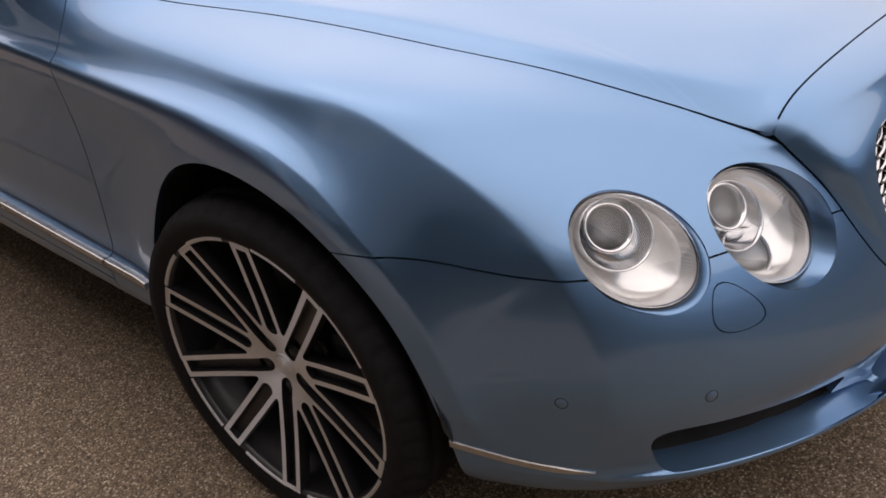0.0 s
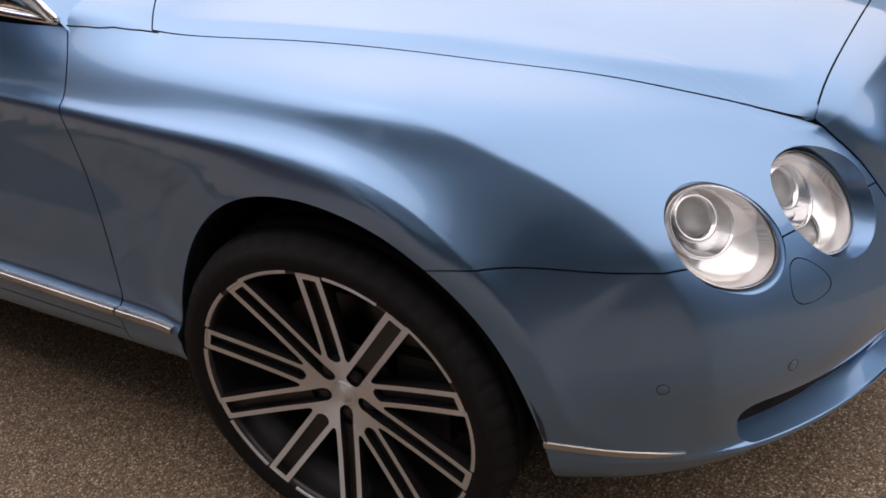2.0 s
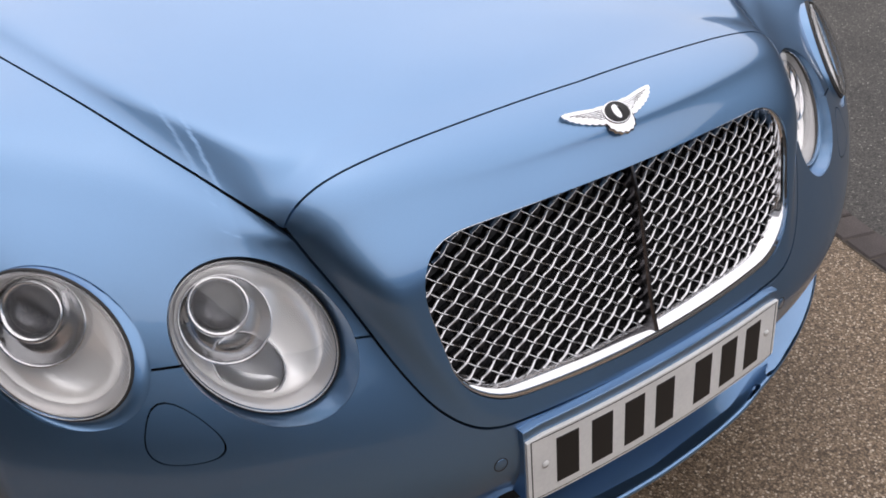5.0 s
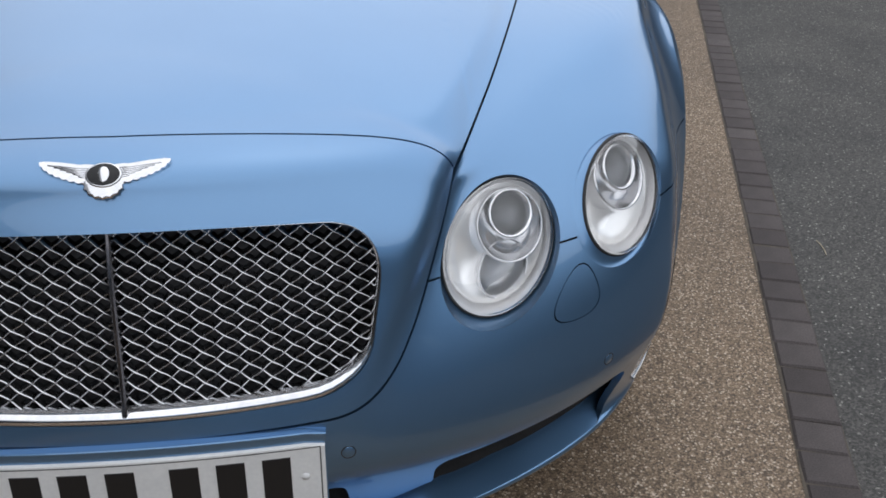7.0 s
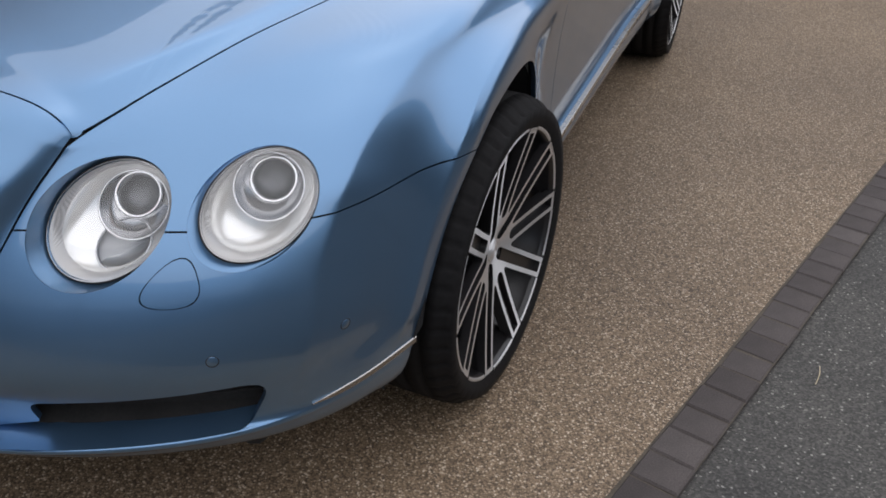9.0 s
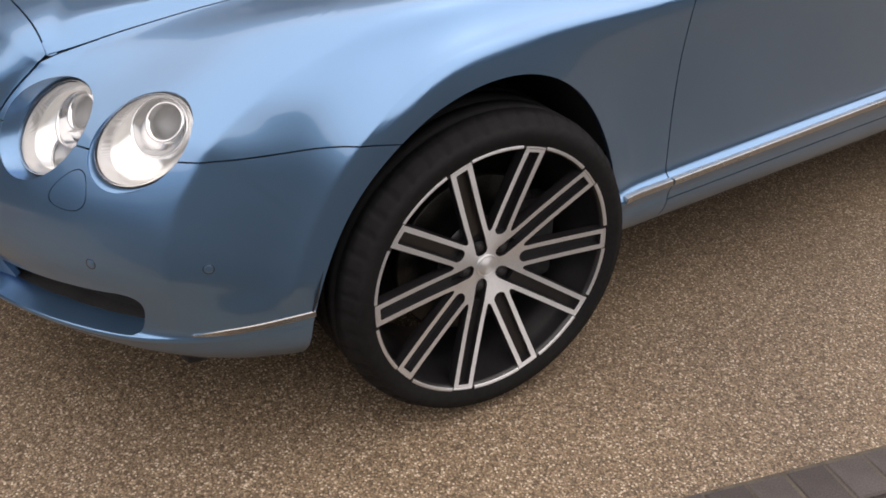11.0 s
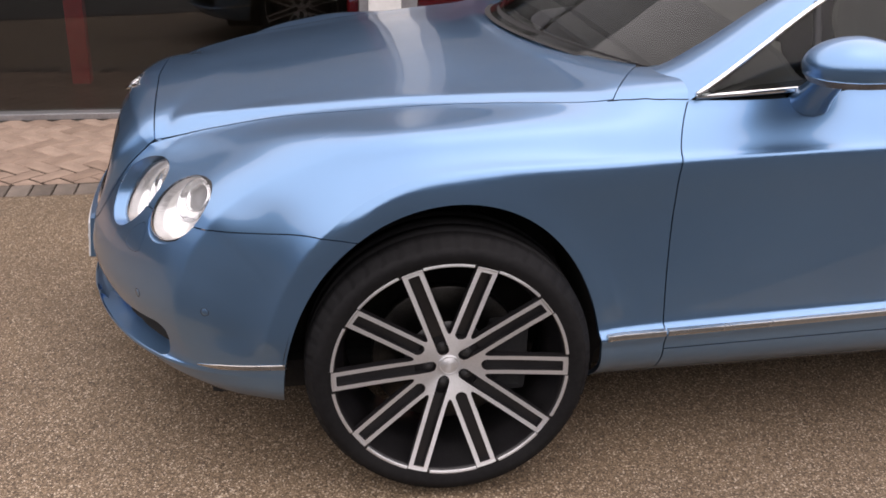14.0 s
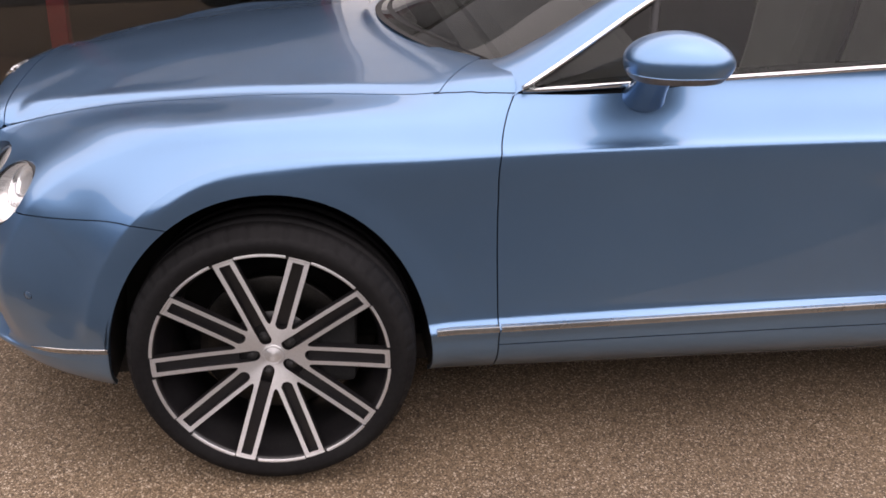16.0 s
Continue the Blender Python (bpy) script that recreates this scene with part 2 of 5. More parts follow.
def smooth_line(keys, values, at):
    """A natural-looking cubic through (key, value) pairs (monotone steps keep it calm)."""
    keys, values, at = np.array(keys, float), np.array(values, float), np.clip(np.array(at, float), keys[0], keys[-1])
    slope = np.gradient(values, keys)
    k = np.clip(np.searchsorted(keys, at, side="right") - 1, 0, len(keys) - 2)
    h = keys[k + 1] - keys[k]
    t = (at - keys[k]) / h
    return ((1 + 2 * t) * (1 - t) ** 2 * values[k] + t * (1 - t) ** 2 * h * slope[k]
            + t * t * (3 - 2 * t) * values[k + 1] + t * t * (t - 1) * h * slope[k + 1])


# ---- body surface ----
# Eighteen stations from the nose along the flank to the tail; each line below runs through them at one level (left half).
LIP_UNDER = [(0, -0.84, 0.225), (0.2, -0.83, 0.225), (0.28, -0.815, 0.225), (0.36, -0.8, 0.225), (0.53, -0.74, 0.225), (0.7, -0.63, 0.228), (0.8, -0.52, 0.235), (0.86, -0.38, 0.24), (0.86, -0.205, 0.235), (0.86, -0.03, 0.23), (0.85, 0.175, 0.23), (0.84, 0.38, 0.23), (0.84, 0.6, 0.23), (0.84, 1.3, 0.23), (0.84, 2, 0.23), (0.84, 2.75, 0.23), (0.8, 3.5, 0.25), (0.55, 3.8, 0.28)]
LIP_FRONT = [(0, -0.907, 0.262), (0.2, -0.897, 0.262), (0.28, -0.8795, 0.262), (0.36, -0.862, 0.262), (0.53, -0.797, 0.264), (0.71, -0.682, 0.268), (0.825, -0.552, 0.275), (0.895, -0.4, 0.285), (0.905, -0.215, 0.287), (0.915, -0.03, 0.29), (0.915, 0.175, 0.29), (0.915, 0.38, 0.29), (0.915, 0.6, 0.29), (0.915, 1.3, 0.29), (0.915, 2, 0.29), (0.915, 2.75, 0.29), (0.85, 3.5, 0.3), (0.62, 3.88, 0.32)]
LIP_EDGE = [(0, -0.95, 0.3), (0.2, -0.935, 0.3), (0.28, -0.916, 0.301), (0.36, -0.897, 0.302), (0.53, -0.832, 0.305), (0.715, -0.715, 0.31), (0.835, -0.57, 0.32), (0.908, -0.405, 0.335), (0.924, -0.218, 0.34), (0.94, -0.03, 0.345), (0.9415, 0.175, 0.345), (0.943, 0.38, 0.345), (0.943, 0.6, 0.345), (0.943, 1.3, 0.345), (0.953, 2, 0.345), (0.977, 2.75, 0.345), (0.89, 3.5, 0.35), (0.66, 3.92, 0.36)]
LIP_SHELF = [(0.0, -0.9379, 0.3075), (0.2, -0.924, 0.3075), (0.28, -0.9057, 0.3084), (0.36, -0.8873, 0.3093), (0.53, -0.8245, 0.3129), (0.715, -0.7121, 0.3197), (0.8365, -0.5718, 0.3312), (0.9093, -0.4057, 0.3451), (0.9276, -0.2184, 0.3556), (0.9448, -0.03, 0.37), (0.9465, 0.175, 0.371), (0.9442, 0.38, 0.373), (0.9462, 0.6, 0.377), (0.9462, 1.3, 0.393), (0.9562, 2.0, 0.41), (0.9818, 2.75, 0.423), (0.898, 3.5, 0.37), (0.668, 3.932, 0.38)]
LIP_TOP = [(0.0, -0.895, 0.325), (0.2, -0.885, 0.325), (0.28, -0.869, 0.3255), (0.36, -0.853, 0.326), (0.53, -0.798, 0.332), (0.715, -0.702, 0.345), (0.842, -0.578, 0.362), (0.914, -0.408, 0.372), (0.933, -0.219, 0.379), (0.952, -0.03, 0.397), (0.954, 0.175, 0.398), (0.953, 0.38, 0.4), (0.956, 0.6, 0.404), (0.956, 1.3, 0.42), (0.966, 2.0, 0.437), (0.989, 2.75, 0.45), (0.91, 3.5, 0.4), (0.68, 3.95, 0.41)]
APRON = [(0.0, -0.926, 0.42), (0.2, -0.918, 0.42), (0.28, -0.9055, 0.42), (0.36, -0.893, 0.42), (0.53, -0.836, 0.42), (0.715, -0.73, 0.425), (0.852, -0.582, 0.43), (0.92, -0.412, 0.435), (0.939, -0.221, 0.432), (0.958, -0.03, 0.434), (0.953, 0.175, 0.435), (0.936, 0.38, 0.42), (0.932, 0.6, 0.424), (0.932, 1.3, 0.44), (0.942, 2.0, 0.457), (0.987, 2.75, 0.487), (0.92, 3.5, 0.45), (0.69, 3.97, 0.47)]
BUMPER = [(0, -0.932, 0.495), (0.2, -0.925, 0.495), (0.2775, -0.9135, 0.495), (0.355, -0.902, 0.495), (0.53, -0.846, 0.495), (0.715, -0.741, 0.495), (0.862, -0.58, 0.5), (0.926, -0.402, 0.505), (0.944, -0.216, 0.502), (0.962, -0.03, 0.5), (0.948, 0.175, 0.5), (0.934, 0.38, 0.468), (0.929, 0.6, 0.468), (0.929, 1.3, 0.468), (0.939, 2, 0.468), (0.987, 2.75, 0.5), (0.925, 3.5, 0.52), (0.69, 3.97, 0.55)]
BROW = [(0, -0.9, 0.6), (0.2, -0.888, 0.6), (0.325, -0.88, 0.6), (0.365, -0.862, 0.6), (0.53, -0.812, 0.6), (0.722, -0.706, 0.6), (0.86, -0.555, 0.6), (0.93, -0.38, 0.6), (0.949, -0.204, 0.603), (0.967, -0.03, 0.6), (0.9495, 0.175, 0.605), (0.932, 0.38, 0.588), (0.931, 0.6, 0.588), (0.931, 1.3, 0.588), (0.941, 2, 0.588), (0.99, 2.75, 0.62), (0.93, 3.5, 0.63), (0.68, 3.96, 0.65)]
EYE_LINE = [(0, -0.866, 0.695), (0.21, -0.852, 0.695), (0.364, -0.842, 0.695), (0.402, -0.812, 0.688), (0.53, -0.76, 0.69), (0.728, -0.646, 0.69), (0.846, -0.51, 0.692), (0.934, -0.34, 0.672), (0.955, -0.185, 0.715), (0.969, -0.03, 0.725), (0.9555, 0.175, 0.7325), (0.942, 0.38, 0.74), (0.94, 0.6, 0.745), (0.94, 1.3, 0.755), (0.95, 2, 0.76), (0.994, 2.75, 0.77), (0.93, 3.5, 0.76), (0.66, 3.93, 0.76)]
FLANK_EDGE = [(0.0, -0.85, 0.765), (0.22, -0.836, 0.765), (0.388, -0.814, 0.762), (0.43, -0.768, 0.745), (0.527, -0.714, 0.745), (0.722, -0.596, 0.748), (0.826, -0.47, 0.742), (0.93, -0.302, 0.732), (0.955, -0.165, 0.806), (0.966, -0.02, 0.842), (0.965, 0.18, 0.851), (0.96, 0.38, 0.849), (0.957, 0.6, 0.858), (0.955, 1.3, 0.876), (0.965, 2.0, 0.885), (0.997, 2.75, 0.9), (0.92, 3.5, 0.88), (0.63, 3.88, 0.85)]
SHOULDER = [(0.0, -0.816, 0.822), (0.225, -0.8, 0.82), (0.402, -0.764, 0.815), (0.446, -0.732, 0.785), (0.52, -0.674, 0.785), (0.706, -0.542, 0.795), (0.8, -0.425, 0.795), (0.905, -0.272, 0.785), (0.926, -0.15, 0.8345), (0.937, -0.0155, 0.8635), (0.938, 0.18, 0.8725), (0.937, 0.38, 0.876), (0.94, 0.6, 0.881), (0.94, 1.3, 0.899), (0.95, 2.0, 0.907), (0.987, 2.75, 0.925), (0.89, 3.5, 0.91), (0.6, 3.82, 0.9)]
WING_FULL = [(0.0, -0.804, 0.842), (0.2275, -0.787, 0.838), (0.4035, -0.7495, 0.8305), (0.451, -0.721, 0.7975), (0.5135, -0.655, 0.8065), (0.6755, -0.493, 0.832), (0.7673, -0.3715, 0.8427), (0.8553, -0.2385, 0.8489), (0.884, -0.126, 0.879), (0.897, -0.01, 0.8935), (0.901, 0.183, 0.903), (0.908, 0.38, 0.909), (0.9148, 0.6, 0.9135), (0.9158, 1.3, 0.9375), (0.9258, 2.0, 0.9465), (0.9603, 2.75, 0.9614), (0.8537, 3.5, 0.9385), (0.5736, 3.76, 0.9236)]
CREST = [(0.0, -0.792, 0.858), (0.23, -0.774, 0.852), (0.405, -0.735, 0.842), (0.456, -0.706, 0.806), (0.507, -0.632, 0.824), (0.645, -0.44, 0.868), (0.7298, -0.318, 0.887), (0.7966, -0.205, 0.903), (0.842, -0.105, 0.917), (0.853, -0.005, 0.926), (0.857, 0.185, 0.94), (0.87, 0.38, 0.9465), (0.885, 0.6, 0.952), (0.895, 1.3, 0.978), (0.905, 2.0, 0.988), (0.937, 2.75, 1.0), (0.82, 3.5, 0.97), (0.55, 3.7, 0.95)]
BONNET_EDGE = [(0.0, -0.755, 0.874), (0.235, -0.738, 0.868), (0.405, -0.705, 0.856), (0.46, -0.682, 0.824), (0.497, -0.6, 0.846), (0.57, -0.42, 0.886), (0.615, -0.28, 0.907), (0.652, -0.16, 0.923), (0.682, -0.05, 0.936), (0.71, 0.05, 0.945), (0.755, 0.22, 0.96), (0.802, 0.38, 0.974), (0.85, 0.6, 0.996), (0.858, 1.3, 1.04), (0.855, 2.0, 1.055), (0.84, 2.75, 1.05), (0.7, 3.5, 1.0), (0.48, 3.6, 0.98)]
BONNET_RIDGE = [(0.0, -0.7, 0.884), (0.21, -0.685, 0.88), (0.36, -0.668, 0.872), (0.428, -0.656, 0.856), (0.465, -0.588, 0.876), (0.538, -0.408, 0.9095), (0.575, -0.268, 0.927), (0.607, -0.148, 0.9442), (0.637, -0.038, 0.9567), (0.665, 0.062, 0.9652), (0.71, 0.232, 0.9793), (0.757, 0.392, 0.9902), (0.795, 0.6, 1.026), (0.828, 1.3, 1.09), (0.825, 2.0, 1.105), (0.81, 2.75, 1.1), (0.5, 3.5, 0.98), (0.3, 3.6, 0.98)]
BONNET_TOP = [(0.0, -0.6733, 0.889), (0.1733, -0.6567, 0.8873), (0.2933, -0.637, 0.883), (0.375, -0.63, 0.876), (0.419, -0.57, 0.888), (0.485, -0.39, 0.9165), (0.51, -0.25, 0.9353), (0.532, -0.13, 0.9527), (0.562, -0.02, 0.9632), (0.59, 0.08, 0.9713), (0.635, 0.25, 0.9859), (0.682, 0.41, 1.001), (0.6, 0.585, 1.034), (0.5, 1.3, 0.98), (0.5, 2.0, 0.98), (0.5, 2.75, 0.98), (0.4167, 3.5, 0.98), (0.25, 3.6, 0.98)]
BONNET_MID = [(0, -0.62, 0.899), (0.1, -0.6, 0.902), (0.16, -0.575, 0.905), (0.2, -0.54, 0.908), (0.215, -0.45, 0.921), (0.24, -0.3, 0.944), (0.26, -0.17, 0.962), (0.28, -0.02, 0.982), (0.29, 0.055, 0.99), (0.3, 0.13, 0.998), (0.305, 0.225, 1.005), (0.31, 0.32, 1.012), (0.34, 0.5, 1.022), (0.3, 1.3, 0.98), (0.3, 2, 0.98), (0.3, 2.75, 0.98), (0.25, 3.5, 0.98), (0.15, 3.6, 0.98)]
SPINE = [(0, -0.59, 0.904), (0, -0.53, 0.912), (0, -0.495, 0.9165), (0, -0.46, 0.921), (0, -0.38, 0.933), (0, -0.25, 0.953), (0, -0.12, 0.972), (0, 0.02, 0.991), (0, 0.085, 0.998), (0, 0.15, 1.006), (0, 0.225, 1.012), (0, 0.3, 1.018), (0, 0.46, 1.034), (0, 1.3, 0.98), (0, 2, 0.98), (0, 2.75, 0.98), (0, 3.5, 0.98), (0, 3.6, 0.98)]
NET = np.array([LIP_UNDER, LIP_FRONT, LIP_EDGE, LIP_SHELF, LIP_TOP, APRON, BUMPER, BROW, EYE_LINE, FLANK_EDGE, SHOULDER, WING_FULL, CREST, BONNET_EDGE, BONNET_RIDGE, BONNET_TOP, BONNET_MID, SPINE], float)
FLIP = np.array([-1.0, 1.0, 1.0])


def padded(net):
    net = np.concatenate([2 * net[:1] - net[1:2], net, net[-2:-1] * FLIP])
    return np.concatenate([net[:, 1:2] * FLIP, net, 2 * net[:, -1:] - net[:, -2:-1]], axis=1)


def basis(count, steps):
    """Uniform cubic B-spline weights: rows of samples over count + 2 controls."""
    s = np.linspace(0, count - 1, (count - 1) * steps + 1)
    k = np.minimum(s.astype(int), count - 2)
    t = s - k
    w = np.zeros((len(s), count + 2))
    for j, b in enumerate(((1 - t) ** 3 / 6, (3 * t**3 - 6 * t**2 + 4) / 6, (-3 * t**3 + 3 * t**2 + 3 * t + 1) / 6, t**3 / 6)):
        w[np.arange(len(s)), k + j] = b
    return w


def arch_cut(x, y, z, wheel=0.0, grow=1.0):
    f = np.sqrt(((y - wheel + 0.008) / (.402 * grow)) ** 2 + ((z - .290) / (.502 * grow)) ** 2) - 1
    return np.where(x > 0.45, f * 0.4, 1.0)


def eased(t):
    t = np.clip(t, 0, 1)
    return t * t * (3 - 2 * t)


# crease along the top of the wing, past the outer lamp and down the bumper corner: place, strength, half width of its rounding, swelling of the corner under it
RIDGE = np.array([(.86, .60, .958, 0, .03, 0), (.858, .36, .947, .05, .03, .003), (.856, .16, .934, .15, .025, .008), (.853, -.02, .919, .35, .018, .017), (.840, -.19, .886, .75, .012, .031), (.825, -.29, .842, 1, .008, .044), (.815, -.37, .808, 1, .006, .048), (.813, -.46, .762, 1, .005, .042), (.815, -.525, .718, 1, .0045, .035), (.818, -.562, .68, 1, .0045, .027), (.817, -.605, .62, 1, .005, .021), (.815, -.634, .55, 1, .0055, .019), (.812, -.65, .48, .9, .007, .014), (.808, -.66, .40, .5, .010, .004), (.804, -.655, .34, 0, .02, 0)])
SWELL = np.array((.70, -.54, .47))


def to_line(grid, line):
    """For each point of a sheet: its distance from a line over the sheet, on which side it lies, and the line's values there."""
    nor = np.cross(np.gradient(grid, axis=1), np.gradient(grid, axis=0))
    nor /= np.linalg.norm(nor, axis=-1, keepdims=True) + 1e-12
    near, across = np.full(grid.shape[:2], 9.0), np.zeros(grid.shape[:2])
    values = np.zeros((*grid.shape[:2], line.shape[1] - 3))
    for p, q in zip(line, line[1:]):
        along = q[:3] - p[:3]
        t = np.clip(((grid - p[:3]) @ along) / (along @ along), 0, 1)
        off = grid - p[:3] - t[..., None] * along
        far = np.linalg.norm(off, axis=-1) > .35
        off -= nor * np.einsum("abk,abk->ab", off, nor)[..., None]
        d = np.linalg.norm(off, axis=-1) + 9 * far
        hit = d < near
        values = np.where(hit[..., None], p[3:] + t[..., None] * (q[3:] - p[3:]), values)
        across = np.where(hit, np.einsum("abk,abk->ab", off, np.cross(nor, along)) / np.linalg.norm(along), across)
        near = np.minimum(near, d)
    return near, across, values, nor


CREASE = .011  # height of the wing crease


def body_grid(steps_up, steps_along):
    net = NET.copy()
    one_r, one_c = basis(len(NET), 1), basis(len(NET[0]), 1)
    for _ in range(2):  # pulls the sheet most of the way to its lines
        net += 0.85 * (NET - np.einsum("ai,bj,ijk->abk", one_r, one_c, padded(net)))
    grid = np.einsum("ai,bj,ijk->abk", basis(len(NET), steps_up), basis(len(NET[0]), steps_along), padded(net))
    steps = np.linspace(0, len(RIDGE) - 1, 210)
    line = np.stack([smooth_line(range(len(RIDGE)), RIDGE[:, k], steps) for k in range(6)], 1)
    near, across, values, nor = to_line(grid, line)
    grid += SWELL * (values[..., 2] * np.exp(-(near / np.where(across > 0, .13, .17)) ** 2))[..., None]
    line[:, :3] += SWELL * line[:, 5:]
    # the arches stand out to a crease that runs round them, with a hollow beyond it
    for wheel in (0.0, 2.745):
        x, y, z = grid[..., 0], grid[..., 1], grid[..., 2]
        d = arch_cut(x, y, z, wheel)
        past = np.maximum(d - .056, 0)
        flare = np.where(d < .056, .010 - .03 * np.maximum(.056 - d, 0), .027 * np.exp(-past / .045) - .017 * np.exp(-(past / .13) ** 2))
        side = eased((x - .70) / .16)
        top = eased((.93 - z) / .09)
        rear = eased((wheel + .12 - y) / .32)
        if wheel == 0:
            rear = rear * np.maximum(eased((z - .375) / .075), eased((y + .1) / .1))
        if wheel == 0:
            # behind the wheel the flare returns lower down and runs out into the sill
            rear = np.maximum(rear, .4 * eased((y - .2) / .15) * eased((.66 - z) / .2) * eased((z - .43) / .08) * eased((.56 - y) / .1))
        grid[..., 0] += side * top * (flare * rear + (1 - rear) * .006 * np.exp(-(np.maximum(d, 0) / .038) ** 2))
    near, across, values, nor = to_line(grid, line)
    lift, soft = values[..., 0], np.maximum(values[..., 1], .004)
    away = np.sqrt(near ** 2 + soft ** 2) - soft
    inside_w, outside_w = .10, .036
    blend = eased(.5 + across / (2.5 * soft))
    swell = (1 - blend) * np.exp(-away / inside_w) + blend * np.exp(-away / outside_w)
    grid += nor * (CREASE * np.clip(lift, 0, 1) * (swell - .45 * np.exp(-(near / .14) ** 2)))[..., None]
    # hard edge along the front of the lip
    edge = np.array([(x, y, z, h) for (x, y, z), h in zip(LIP_EDGE[:8], (1, 1, 1, 1, 1, 1, .6, 0))])
    edge = np.concatenate([[(-.1, *edge[0, 1:])], edge])
    steps = np.linspace(0, len(edge) - 1, 60)
    near, across, values, nor = to_line(grid, np.stack([smooth_line(range(len(edge)), edge[:, k], steps) for k in range(4)], 1))
    away = np.sqrt(near ** 2 + .0025 ** 2) - .0025
    grid += nor * (.0055 * values[..., 0] * (np.exp(-away / .014) - .5 * np.exp(-(near / .03) ** 2)))[..., None]
    return grid


def body_sheet():
    grid = body_grid(16, 24)
    du, dv = np.gradient(grid, axis=1), np.gradient(grid, axis=0)
    nor = np.cross(du, dv)
    nor /= np.linalg.norm(nor, axis=-1, keepdims=True) + 1e-12
    r, c = grid.shape[:2]
    verts = np.concatenate([grid, nor], -1).reshape(-1, 6)
    i = (np.arange(r - 1)[:, None] * c + np.arange(c - 1)).ravel()
    tris = np.concatenate([np.stack([i, i + 1, i + c + 1], 1), np.stack([i, i + c + 1, i + c], 1)])
    return verts, tris


def clip(verts, tris, field):
    """Keeps the side of a sheet where the field is positive, cut cleanly along its zero."""
    keep = field > 0
    count = keep[tris].sum(1)
    out, fresh = [tris[count == 3]], {}
    rows = list(map(np.array, verts))

    def cut(a, b):
        key = (min(a, b), max(a, b))
        if key not in fresh:
            t = field[a] / (field[a] - field[b])
            v = verts[a] * (1 - t) + verts[b] * t
            v[3:] /= np.linalg.norm(v[3:]) + 1e-12
            fresh[key] = len(rows)
            rows.append(v)
        return fresh[key]

    more = []
    for t in tris[(count == 1) | (count == 2)]:
        k = keep[t]
        if k.sum() == 1:
            s = int(np.argmax(k))
            a, b, c = t[s], t[(s + 1) % 3], t[(s + 2) % 3]
            more.append((a, cut(a, b), cut(a, c)))
        else:
            s = int(np.argmin(k))
            d, b, c = t[s], t[(s + 1) % 3], t[(s + 2) % 3]
            e, f = cut(d, b), cut(d, c)
            more += [(e, b, c), (e, c, f)]
    tris = np.concatenate([out[0], np.array(more, int).reshape(-1, 3)])
    verts = np.array(rows)
    used, tris = np.unique(tris, return_inverse=True)
    return verts[used], tris.reshape(-1, 3)


def panel_mesh(name, sheet, fields, mat, both=False, side=1, flange=0.014, closed_mid=True):
    """One body panel: the sheet cut by its fields, with edges turned inwards."""
    verts, tris = sheet
    for field in fields:
        verts, tris = clip(verts, tris, field(verts[:, 0], verts[:, 1], verts[:, 2]))
    flip = np.array([-1, 1, 1, -1, 1, 1.0])
    if both:
        n = len(verts)
        verts, tris = np.concatenate([verts, verts * flip]), np.concatenate([tris, tris[:, ::-1] + n])
    elif side < 0:
        verts, tris = verts * flip, tris[:, ::-1]
    key = np.round(verts[:, :3], 6)
    _, first, back = np.unique(key, axis=0, return_index=True, return_inverse=True)
    verts, tris = verts[first], back.reshape(-1)[tris]
    tris = tris[(tris[:, 0] != tris[:, 1]) & (tris[:, 1] != tris[:, 2]) & (tris[:, 2] != tris[:, 0])]
    mid = np.abs(verts[:, 0]) < 1e-5
    verts[mid, 3] = 0
    edges = np.concatenate([tris[:, [0, 1]], tris[:, [1, 2]], tris[:, [2, 0]]])
    code = np.sort(edges, 1) @ np.array([len(verts), 1])
    _, inv, cnt = np.unique(code, return_inverse=True, return_counts=True)
    rim = edges[cnt[inv.reshape(-1)] == 1]
    if flange:
        base = len(verts)
        a, b = verts[rim[:, 0]], verts[rim[:, 1]]
        along = b[:, :3] - a[:, :3]
        out = np.cross(along, a[:, 3:])
        out /= np.linalg.norm(out, axis=1, keepdims=True) + 1e-12
        ring = []
        for p, depth in ((a, 0), (b, 0), (b, flange), (a, flange)):
            q = p.copy()
            q[:, :3] -= p[:, 3:] * depth
            q[:, 3:] = out
            ring.append(q)
        verts = np.concatenate([verts, *ring])
        m = len(rim)
        k = base + np.arange(m)
        tris = np.concatenate([tris, np.stack([k + m, k, k + 3 * m], 1), np.stack([k + m, k + 3 * m, k + 2 * m], 1)])
    return mesh_of(name, verts[:, :3], tris, mat, True, verts[:, 3:])


# lines that divide the panels
def bonnet_side(y):
    return smooth_line((-.75, -.5, -.2, .1, .4, .62), (.440, .543, .640, .715, .806, .852), y)


def bonnet_rear(x):
    return np.minimum(.33 + .56 * x * x, .535 - .72 * (x - .63))


def shell_side(z):
    return smooth_line((.50, .56, .64, .73, .81, .9), (.318, .348, .390, .426, .458, .48), z)


def soft_min(a, b, r):
    h = np.clip(0.5 + 0.5 * (b - a) / r, 0, 1)
    return b * (1 - h) + a * h - r * h * (1 - h)


def shell_area(x, y, z):
    """Positive on the grille surround."""
    front = -0.718 + 0.032 * np.abs(x) - y
    return np.where(z > 0.8, np.minimum(front, shell_side(z) - x + 0.2 * np.maximum(z - .83, 0)), soft_min(shell_side(z) - x, z - 0.528 - 0.10 * x * x, 0.07))


